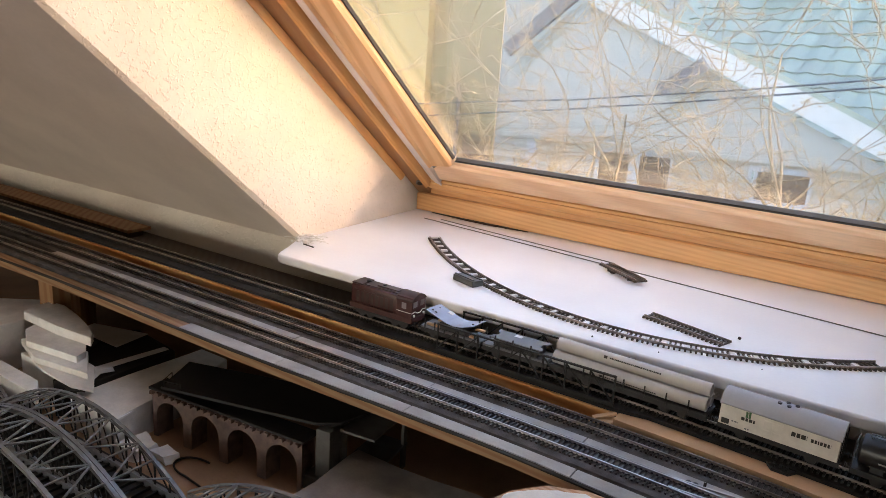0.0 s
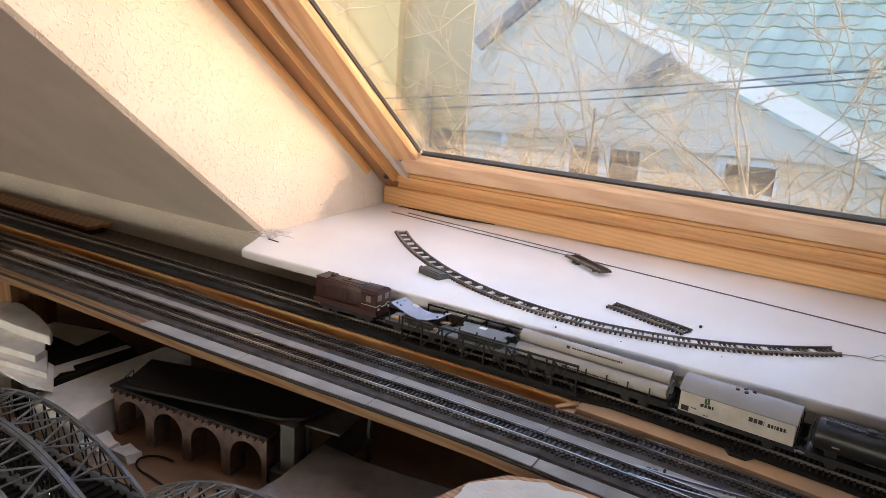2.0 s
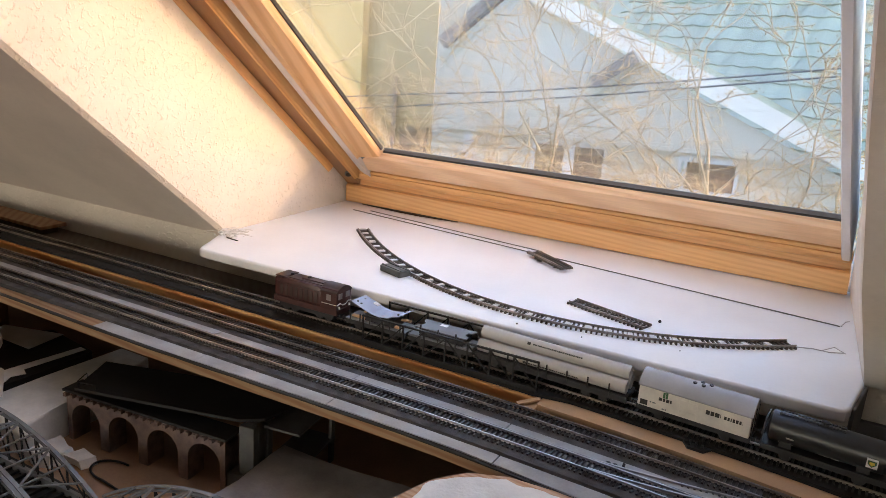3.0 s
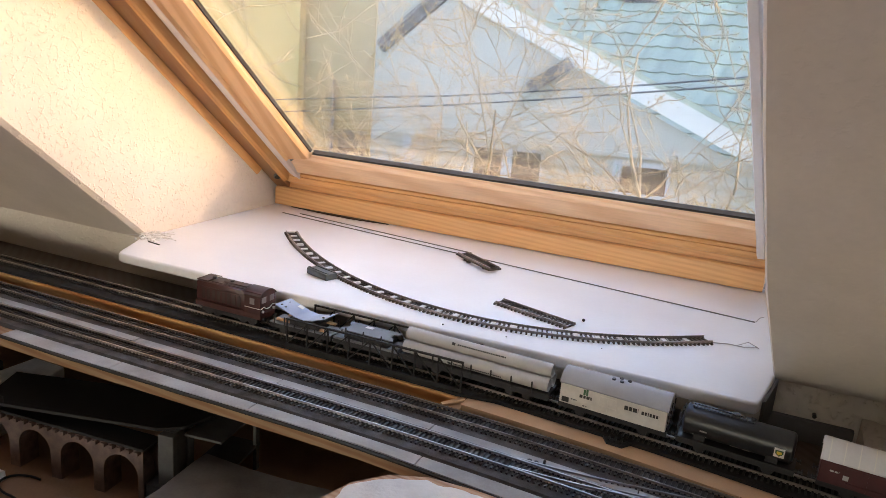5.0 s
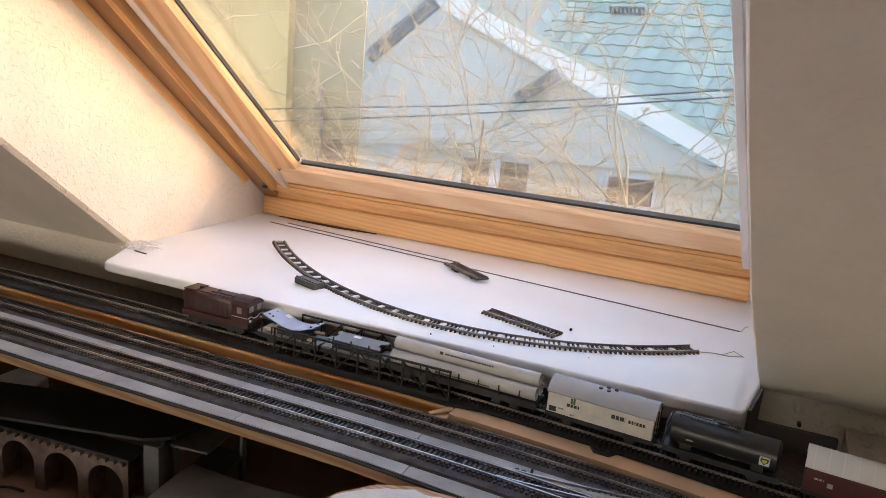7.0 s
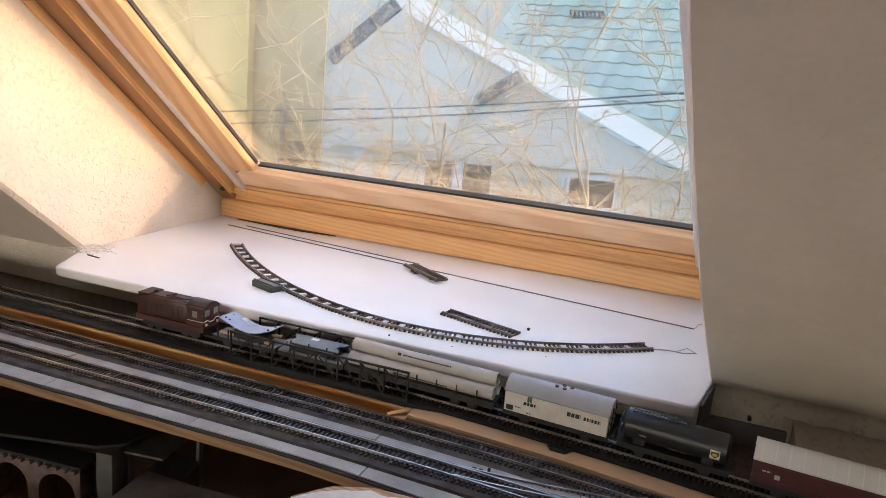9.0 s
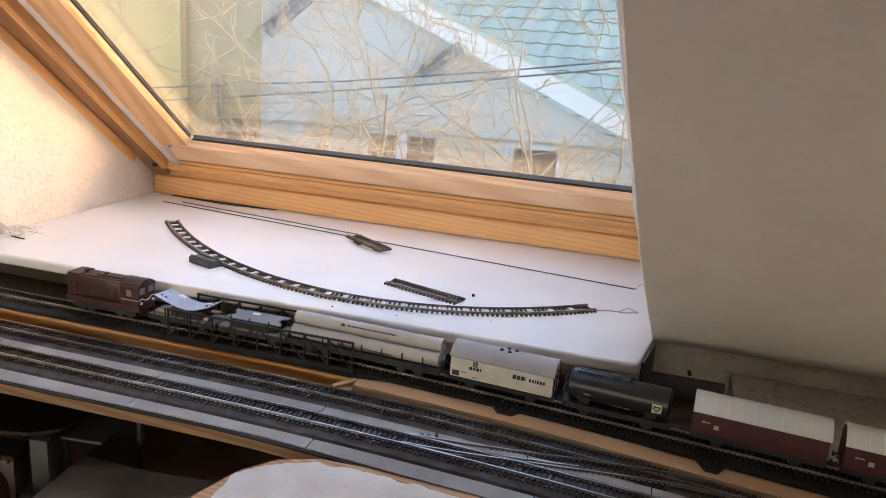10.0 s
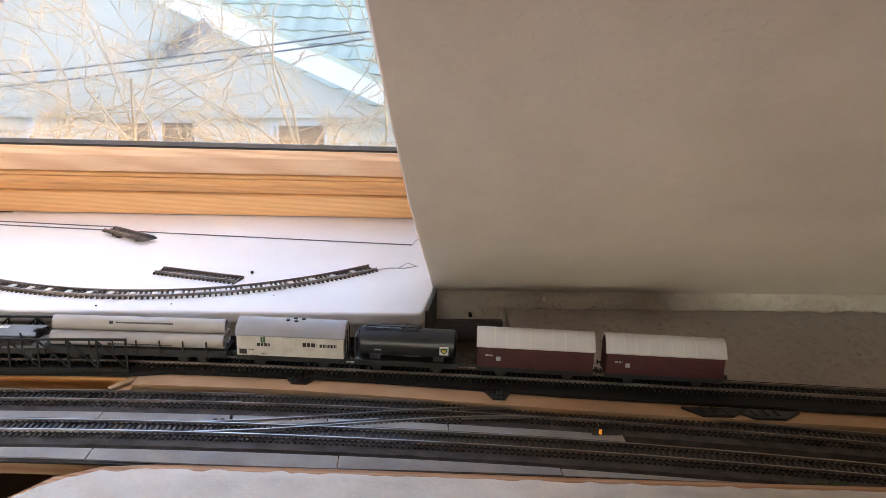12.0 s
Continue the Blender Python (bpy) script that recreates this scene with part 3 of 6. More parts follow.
def rail_line(bm, pts, side, z0, h=0.0027):
    """One rail beside a line of (x, y): a foot, a thin web and a head."""
    prof = [(-0.0011, 0), (0.0011, 0), (0.0011, 0.0004), (0.0004, 0.0007), (0.0004, h - 0.0009), (0.0007, h - 0.0007), (0.0007, h),
            (-0.0007, h), (-0.0007, h - 0.0007), (-0.0004, h - 0.0009), (-0.0004, 0.0007), (-0.0011, 0.0004)]
    rows = []
    for i, (x, y) in enumerate(pts):
        a, b = pts[max(0, i - 1)], pts[min(len(pts) - 1, i + 1)]
        d = Vector((b[0] - a[0], b[1] - a[1])).normalized()
        n = Vector((-d.y, d.x))
        rows.append([bm.verts.new((x + n.x * (side + q), y + n.y * (side + q), z0 + z)) for q, z in prof])
    for a, b in zip(rows, rows[1:]):
        for k in range(12):
            bm.faces.new((a[k], b[k], b[(k + 1) % 12], a[(k + 1) % 12]))
    bm.faces.new(rows[0])
    bm.faces.new(rows[-1][::-1])


def railway(name, label, line, pitch, z, near, rail_mat, sleeper_mat, half=0.0145, kind=""):
    """A track along (x, y) points: two rails, and its sleepers; those outside the near stretch are one mesh."""
    base = thing(name, label, "track", pose(line[len(line) // 2][0], line[len(line) // 2][1], z))
    if kind:
        tagged(base, kind=kind)
    for s in (-1, 1):
        bm = bmesh.new()
        rail_line(bm, line, s * 0.00825, z + 0.0020)
        part("rail", bm, rail_mat, base, at_world=True)
    me = sleeper_mesh("sleeper", sleeper_mat, half)
    far = bmesh.new()
    left = 0.0
    count = 0
    inv = base.matrix_basis.inverted()
    for a, b in zip(line, line[1:]):
        d = Vector((b[0] - a[0], b[1] - a[1]))
        s = left
        while s < d.length:
            p = Vector(a) + d * (s / d.length)
            m = pose(p.x, p.y, z, 0, 0, math.degrees(math.atan2(d.y, d.x)) + random.uniform(-0.6, 0.6))
            if near[0] < p.x < near[1] and count < 295:
                o = new("sleeper", me)
                o.parent = base
                o.matrix_basis = inv @ m
                count += 1
            else:
                box(far, -0.0010, 0.0010, -half, half, 0, 0.002, 0, m)
            s += pitch
        left = s - d.length
    if far.verts:
        tagged(part("far_sleeper", far, sleeper_mat, base, at_world=True), kind="stuff")
    else:
        far.free()
    return base


railway("railway_track", "grey model railway track with dark sleepers on a ballast bed", [(x, y_back(x)) for x in steps(-1.7, 1.9, 0.03)],
        0.0049, Z_BED - 0.0003, (-0.22, 1.22), RAIL_DULL, SLEEPER)
railway("railway_track", "polished model railway track with dark sleepers on a ballast bed", [(x, y_front(x)) for x in steps(-1.7, 1.9, 0.03)],
        0.0049, Z_BED - 0.0003, (-0.22, 1.22), RAIL, SLEEPER)
railway("railway_track", "model railway track on a black bed under the goods train", [(x, y_train(x)) for x in steps(-1.7, 1.9, 0.03)],
        0.0049, Z_TRAIN, (-0.22, 1.22), RAIL_DULL, SLEEPER_SHADED)


# crossover between the two main tracks
def y_cross(x):
    k = min(1, max(0, (x - 0.64) / 0.34))
    return y_front(x) + 0.0525 * (k * k * (3 - 2 * k))


cross = thing("turnout", "polished model railway turnout joining the two tracks", "track", pose(0.8, y_cross(0.8), Z_BED))
for s in (-1, 1):
    bm = bmesh.new()
    rail_line(bm, [(x, y_cross(x)) for x in steps(0.67, 0.965, 0.01)], s * 0.00825, Z_BED + 0.0019)
    part("rail", bm, RAIL, cross, at_world=True)
me = sleeper_mesh("sleeper", SLEEPER, 0.0145)
for x in steps(0.745, 0.89, 0.0049):
    o = new("sleeper", me)
    o.parent = cross
    o.location = Vector((x, y_cross(x), Z_BED + 0.0003)) - cross.location
for dx in (0.0, 0.012):
    bm = bmesh.new()
    rail_line(bm, [(x, y_cross(x) - 0.004 + dx) for x in steps(0.76, 0.82, 0.02)], 0, Z_BED + 0.0019)
    part("check_rail", bm, RAIL, cross, at_world=True)
bm = bmesh.new()
c = (0.687, -0.1415, 0.9527)
box(bm, c[0] - 0.011, c[0] + 0.011, c[1] - 0.006, c[1] + 0.006, c[2] - 0.0005, c[2] + 0.0022, 0.0006)
drive = tagged(part("point_motor", bm, GREYDECK), "grey point motor cover beside the turnout", "point motor")
for dx in (-0.005, 0.001):
    bm = bmesh.new()
    tube(bm, [(c[0] + dx, c[1], c[2] + 0.0018), (c[0] + dx, c[1], c[2] + 0.0042)], 0.0022, 10)
    part("drive_knob", bm, BLACK, drive, "black plastic knob")
bm = bmesh.new()
bar(bm, (c[0] + 0.0085, c[1] - 0.003, c[2] + 0.002), (c[0] + 0.0085, c[1] + 0.001, c[2] + 0.0075), 0.0022)
part("lever", bm, BLACK, drive)
bm = bmesh.new()
c = (1.012, -0.162, 0.9501)
box(bm, c[0] - 0.013, c[0] + 0.013, c[1] - 0.006, c[1] + 0.006, c[2], c[2] + 0.007, 0.001)
signal = tagged(part("signal_box", bm, BLACK), "small black ground signal with a glowing amber lamp", "signal")
bm = bmesh.new()
tube(bm, [(c[0] - 0.005, c[1] - 0.003, c[2] + 0.0065), (c[0] - 0.005, c[1] - 0.003, c[2] + 0.0105)], 0.0014, 10)
part("lamp", bm, LAMP, signal, "glowing amber lamp")

# bed, batten and blocks under the train
bm = bmesh.new()
ribbon(bm, XS, lambda x: y_train(x) - (0.0285 if x < 0.585 else 0.0200 + 0.010 * max(0, min(1, (x - 0.80) / 0.2))), lambda x: y_train(x) + 0.021, 0.9605, Z_TRAIN)
tagged(part("train_track_bed", bm, BEDBLACK), "matt black bed strip under the train's track", "track bed", kind="structure")
bm = bmesh.new()
ribbon(bm, steps(-1.7, 0.583, 0.05), lambda x: y_train(x) - 0.0305 + 0.0015 * noise.noise((x * 5, 1, 1)), lambda x: y_train(x) + 0.02, 0.948, 0.9600)
tagged(part("wooden_batten", bm, BATTEN), "long oiled orange wooden batten under the train's track", "batten", kind="structure")
bm = bmesh.new()
ribbon(bm, steps(0.592, 1.9, 0.05), lambda x: y_train(x) - 0.041 - 0.010 * max(0, min(1, (x - 0.75) / 0.25)), lambda x: y_train(x) + 0.02, 0.9455, 0.9600)
tagged(part("fibreboard_block", bm, MDF), "pale tan fibreboard ledge beside the train's track", "board", kind="structure")
bm = bmesh.new()
plate(bm, [(0.570, -0.092), (0.590, -0.090), (0.591, -0.066), (0.578, -0.066)], 0.9505, 0.9545)
splint = tagged(part("broken_plywood", bm, MDF), "splintered piece of broken plywood at the ledge's end", "wood scrap")
bm = bmesh.new()
bar(bm, (0.572, -0.084, 0.9555), (0.590, -0.068, 0.9595), 0.006, 0.002)
part("splinter", bm, MDF, splint)
for x, dy, w in ((0.745, -0.026, 0.016), (0.928, -0.037, 0.012), (1.12, -0.046, 0.03), (1.165, -0.046, 0.03)):
    bm = bmesh.new()
    plate(bm, [(x - w, y_train(x) + dy + 0.012), (x + w, y_train(x + w) + dy + 0.012), (x + w * 0.4, y_train(x) + dy - 0.004), (x - w * 0.5, y_train(x) + dy - 0.003)], 0.9602, 0.9626)
    s = tagged(part("track_wedge", bm, BLACK), "small black wedge of track plastic on the ledge", "wedge", group="wedges on the ledge")
    for k in range(3):
        bm = bmesh.new()
        xx = x - w * 0.5 + k * w * 0.35
        box(bm, xx, xx + 0.0022, y_train(x) + dy, y_train(x) + dy + 0.010, 0.9626, 0.9640)
        part("rib", bm, BLACK, s)
# added board: keeps light from below off the knee wall
bm = bmesh.new()
ribbon(bm, XS, lambda x: y_train(x) + 0.019, lambda x: 0.0835, 0.930, 0.9385)
tagged(part("back_board", bm, DARKSLAT), "added dark board stopping light at the foot of the knee wall", "board", kind="structure")
# rough plaster fillet between the knee wall and the train's track
bm = bmesh.new()
rows = []
for x in steps(0.960, 1.9, 0.006):
    row = []
    for k in range(11):
        f = k / 10
        y = (y_train(x) + 0.0225) * (1 - f) + 0.0835 * f
        z = 0.9555 + 0.020 * f * f + 0.0022 * noise.noise((x * 55, y * 55, 2)) + 0.0012 * noise.noise((x * 160, y * 160, 6))
        row.append(bm.verts.new((x, y, z)))
    row = [bm.verts.new((x, y_train(x) + 0.0225, 0.9387))] + row + [bm.verts.new((x, 0.0835, 0.9387))]
    rows.append(row)
for a, b in zip(rows, rows[1:]):
    for k in range(13):
        bm.faces.new((a[k], b[k], b[(k + 1) % 13], a[(k + 1) % 13]))
bm.faces.new(rows[0])
bm.faces.new(rows[-1][::-1])
structure("wall_fillet", bm, PLASTER_DIM, "rough plaster fillet along the foot of the knee wall", "wall", True)
# dark slatted board behind the back track
rnd = random.Random(8)
fence = tagged(new("slatted_board"), "dark stained slatted board under the batten", "board")
fence.location = (0.1, -0.064, 0.86)
x = -0.75
while x < 0.57:
    w = rnd.uniform(0.012, 0.024)
    bm = bmesh.new()
    h = rnd.uniform(-0.003, 0.0)
    box(bm, x, x + w - 0.0008, -0.062, -0.059 + h * 0.3, 0.86, 0.9475)
    part("slat", bm, DARKSLAT, fence, at_world=True)
    x += w

# supports
posts = [(-0.275, -0.150), (-0.36, -0.058), (-0.95, -0.15), (1.25, -0.16), (0.95, -0.12)]
for px, py in posts:
    bm = bmesh.new()
    box(bm, px - 0.019, px + 0.019, py - 0.014, py + 0.014, 0.0, 0.9395 if py < -0.1 else 0.9475, 0.001)
    tagged(part("support_post", bm, POST), "square softwood post holding up the railway shelf", "post", group="posts under the shelf")
bm = bmesh.new()
box(bm, -1.30, -0.352, 0.030, 0.078, 0.9487, 0.9545, 0.0008)
tagged(part("loose_plank", bm, POST), "thin brown plank lying along the knee wall", "plank")
bm = bmesh.new()
box(bm, -1.30, -0.36, 0.034, 0.066, 0.9387, 0.9485)
tagged(part("plank_bearer", bm, DARKSLAT), "dark wooden bearer against the knee wall", "bearer")


# ---- loose things on the sill ----
def bezier(p, n):
    out = []
    for k in range(n + 1):
        t = k / n
        w = ((1 - t) ** 3, 3 * t * (1 - t) ** 2, 3 * t * t * (1 - t), t ** 3)
        out.append(tuple(sum(a * q[i] for a, q in zip(w, p)) for i in (0, 1)))
    return out


CURVE = bezier(((0.157, 0.247), (0.33, 0.055), (0.58, -0.045), (0.803, 0.149)), 60)
curve = railway("curved_track", "loose curved flexible track with pale clips lying on the white sill", CURVE, 0.0056, 1.0, (-1, 2), RAIL_DULL, SLEEPER_LOOSE, 0.0112)
for k, (a, b) in enumerate(zip(CURVE, CURVE[1:])):
    if k % 2:
        continue
    d = Vector((b[0] - a[0], b[1] - a[1]))
    bm2 = bmesh.new()
    box(bm2, -0.0028, 0.0028, -0.0050, 0.0050, 0.0004, 0.0031 if k % 3 else 0.0036, 0.0004, pose(a[0], a[1], 1.0, 0, 0, math.degrees(math.atan2(d.y, d.x))))
    part("clip", bm2, PAPER, curve, "pale plastic clip" if k == 0 else "", at_world=True)
railway("straight_track", "short straight loose track piece lying on the white sill", [(0.554, 0.128), (0.655, 0.095)], 0.0054, 1.0, (-1, 2), RAIL_DULL, SLEEPER_LOOSE, 0.0112)
short = railway("track_offcut", "short dark track offcut propped on two small feet", [(0.433, 0.299), (0.503, 0.250)], 0.0050, 1.0045, (-1, 2), RAIL_DULL, SLEEPER_LOOSE, 0.0112)
for px, py in ((0.445, 0.286), (0.452, 0.279), (0.484, 0.262)):
    bm = bmesh.new()
    box(bm, px - 0.0035, px + 0.0035, py - 0.003, py + 0.003, 1.0, 1.0046, 0.0005)
    part("foot", bm, BLACK, short, at_world=True)


def rod(name, pts, label, r=0.0009, mat=None):
    bm = bmesh.new()
    tube(bm, pts, r, 6)
    return tagged(part(name, bm, mat or ROD, None, "", True), label, "rod")


rod("rail_rod", [(0.058, 0.361, 1.0009), (0.46, 0.309, 1.0009), (0.852, 0.260, 1.0009)], "long thin straight rail lying on the white sill")
rod("rail_rod", [(0.085, 0.376, 1.0009), (0.436, 0.331, 1.0009)], "thin straight rail lying near the window frame")
rod("wire", [(0.853, 0.261, 1.001), (0.857, 0.272, 1.004), (0.862, 0.289, 1.001)], "bent end of thin wire beside the reveal", 0.0006, PIPE)
rod("wire", [(0.808, 0.147, 1.0007), (0.825, 0.154, 1.0007), (0.842, 0.154, 1.0007), (0.856, 0.162, 1.0007)], "thin bent wire lying at the curved track's end", 0.0006, PIPE)
rod("wire", [(0.835, 0.156, 1.0007), (0.846, 0.165, 1.004), (0.858, 0.161, 1.0007)], "thin kinked wire lying on the sill", 0.0005, PIPE)
bm = bmesh.new()
box(bm, -0.0205, 0.0205, -0.0095, 0.0095, 0, 0.0085, 0.0009)
blk = tagged(part("grey_block", bm, BOXGREY), "small dark grey slotted plastic block on the sill", "block")
blk.matrix_basis = pose(0.3200, 0.0835, 1.0, 0, 0, -19)
for s in (-0.006, 0.006):
    bm = bmesh.new()
    box(bm, -0.0200, 0.0200, s - 0.0012, s + 0.0012, 0.0086, 0.0098)
    part("rib", bm, BOXGREY, blk)
for x, y, r in ((0.662, 0.126, 0.0022), (0.527, 0.012, 0.0012), (0.60, 0.02, 0.0008), (0.70, 0.05, 0.0007)):
    bm = bmesh.new()
    bmesh.ops.create_icosphere(bm, subdivisions=1, radius=r, matrix=pose(x, y, 1.0 + r * 0.8))
    tagged(part("crumb", bm, BLACK), "tiny dark crumb of plastic on the sill", "crumb", group="crumbs on the sill")
# crumbled plaster and fibres at the reveal's foot
debris = thing("plaster_crumbs", "white crumbled plaster and frayed mesh on the sill's corner", "debris", pose(0.02, 0.09, 1.0))
rnd = random.Random(3)
bm = bmesh.new()
for k in range(60):
    a, l = rnd.uniform(0, 2 * math.pi), rnd.uniform(0.008, 0.024)
    p = Vector((0.030 + rnd.gauss(0, 0.010), 0.088 + rnd.gauss(0, 0.008), 1.0 + rnd.uniform(0.0005, 0.006)))
    tube(bm, [p, p + Vector((math.cos(a) * l * 0.5, math.sin(a) * l * 0.5, 0.002)), p + Vector((math.cos(a + 0.6) * l, math.sin(a + 0.6) * l, rnd.uniform(-0.0005, 0.005)))], 0.00035, 4)
part("fibres", bm, PAPER, debris, "frayed white mesh fibres", at_world=True)
bm = bmesh.new()
for k in range(26):
    p = (0.022 + rnd.gauss(0, 0.011), 0.084 + rnd.gauss(0, 0.008), 1.001)
    bmesh.ops.create_icosphere(bm, subdivisions=1, radius=rnd.uniform(0.0012, 0.0034), matrix=pose(*p))
part("lumps", bm, PAPER, debris, at_world=True)
bm = bmesh.new()
box(bm, 0.036, 0.060, -0.001, 0.001, 0, 0.0012, 0, pose(0, 0.072, 1.0, 0, 0, -8))
part("stick", bm, BLACK, debris, "small dark stick", at_world=True)
# grey board and peg on the knee wall
bm = bmesh.new()
box(bm, 0.869, 0.956, 0.078, 0.086, 0.925, 0.9615, 0.0008)
gb = tagged(part("grey_board", bm, GREYCARD), "grey card panel standing against the knee wall", "panel")
bm = bmesh.new()
tube(bm, [(0.918, 0.089, 0.968), (0.918, 0.079, 0.968)], 0.0022, 8)
tagged(part("wall_peg", bm, BLACK), "small black peg in the knee wall", "peg")
bm = bmesh.new()
plate(bm, [(0.8635, 0.012), (0.8665, 0.012), (0.8790, 0.082), (0.8760, 0.082)], 0.960, 0.9985)
tagged(part("sill_end_strip", bm, GREYCARD), "dark grey strip closing the sill's end", "trim", kind="structure")
# low warped shim under the frame
bm = bmesh.new()
plate(bm, [(0.040, 0.4125), (0.08, 0.4080), (0.13, 0.4035), (0.17, 0.4030), (0.21, 0.4070), (0.245, 0.4130), (0.245, 0.4140), (0.040, 0.4140)], 1.0003, 1.0018)
tagged(part("shim", bm, DARKSLAT), "thin dark warped shim along the window frame", "shim")


# ---- the truss bridge round the train's track ----
truss = thing("truss_bridge", "black plastic truss bridge round the train's track", "bridge", pose(0.47, y_train(0.47), 0.9640))
for side, ya in ((-1, -0.0285), (1, 0.0275)):
    tz = 0.0330
    x0, x1 = -0.0990, 0.1150
    bm = bmesh.new()
    bar(bm, (x0, ya, tz), (x1, ya, tz), 0.0022, 0.0019)
    part("top_chord", bm, IRON, truss)
    bm = bmesh.new()
    bar(bm, (x0, ya, 0.0025), (x1, ya, 0.0025), 0.0026, 0.0040)
    part("bottom_chord", bm, IRON, truss)
    n = 8
    for k in range(n + 1):
        x = x0 + 0.001 + (x1 - x0 - 0.002) * k / n
        bm = bmesh.new()
        bar(bm, (x, ya, 0.0046), (x, ya, tz - 0.0012), 0.0017, 0.0015, (0, 1, 0))
        part("upright", bm, IRON, truss)
        if k < n:
            xb = x0 + 0.001 + (x1 - x0 - 0.002) * (k + 1) / n
            lo, hi = (x, xb) if k < 4 else (xb, x)
            bm = bmesh.new()
            bar(bm, (lo, ya, 0.0046), (hi, ya, tz - 0.0012), 0.0014, 0.0012, (0, 1, 0))
            part("diagonal", bm, IRON, truss)


# ---- the goods train ----
Z_RAIL = Z_TRAIN + 0.0047


def on_track(x):
    a = math.degrees(math.atan2(y_train(x + 0.02) - y_train(x - 0.02), 0.04))
    return pose(x, y_train(x), Z_RAIL, 0, 0, a)


def wheelset(base, x):
    bm = bmesh.new()
    for s in (-1, 1):
        tube(bm, [(x, s * 0.0066, 0.0055), (x, s * 0.0088, 0.0055)], 0.0056, 18)
    tube(bm, [(x, -0.009, 0.0055), (x, 0.009, 0.0055)], 0.0012, 8)
    part("wheelset", bm, BLACK, base, smooth=True)


def coupler(base, x, s):
    bm = bmesh.new()
    bar(bm, (x, 0, 0.007), (x + s * 0.006, 0, 0.007), 0.003, 0.002)
    bar(bm, (x + s * 0.006, -0.004, 0.0075), (x + s * 0.006, 0.004, 0.0075), 0.0012, 0.003)
    part("coupler", bm, BLACK, base)
    for y in (-0.010, 0.010):
        bm = bmesh.new()
        tube(bm, [(x - s * 0.001, y, 0.0118), (x + s * 0.003, y, 0.0118)], 0.0009, 8)
        tube(bm, [(x + s * 0.003, y, 0.0118), (x + s * 0.0038, y, 0.0118)], 0.0024, 12)
        part("buffer", bm, BLACK, base)


def underframe(base, half, width=0.0135, axles=2, z=0.0095):
    bm = bmesh.new()
    box(bm, -half, half, -width, width, z, z + 0.0028)
    for y in (-width + 0.0015, width - 0.0015):
        box(bm, -half, half, y - 0.0012, y + 0.0012, z - 0.0025, z)
    part("chassis", bm, BLACK, base)
    spots = (-half * 0.58, half * 0.58) if axles == 2 else (-half * 0.72, -half * 0.50, half * 0.50, half * 0.72)
    for x in spots:
        wheelset(base, x)
        for y in (-0.0115, 0.0115):
            bm = bmesh.new()
            box(bm, x - 0.004, x + 0.004, y - 0.001, y + 0.001, 0.003, z - 0.0002)
            box(bm, x - 0.007, x + 0.007, y - 0.0008, y + 0.0008, z - 0.0022, z - 0.0008)
            part("axle_box", bm, BLACK, base)
    coupler(base, half, 1)
    coupler(base, -half, -1)


def vault(bm, half, w, z0, rise, thick=0.0012, n=12):
    """A rounded wagon roof along x."""
    out = []
    for k in range(n + 1):
        a = -1 + 2 * k / n
        out.append((a * w, z0 + rise * (1 - abs(a) ** 2.2)))
    out += [(y * 0.985, z - thick) for y, z in reversed(out)]
    prism(bm, out, -half, half)


def bars_of_writing(base, mat, y, x0, x1, z, h, widths, gap=0.0008, tilt=0.0):
    """Illegible writing as plain bars on a wagon side."""
    bm = bmesh.new()
    x = x0
    k = 0
    while x < x1:
        w = widths[k % len(widths)]
        box(bm, x, min(x1, x + w), y - 0.0003, y, z - h / 2, z + h / 2)
        x += w + gap
        k += 1
    return part("lettering", bm, mat, base, "dark lettering shown as bars")


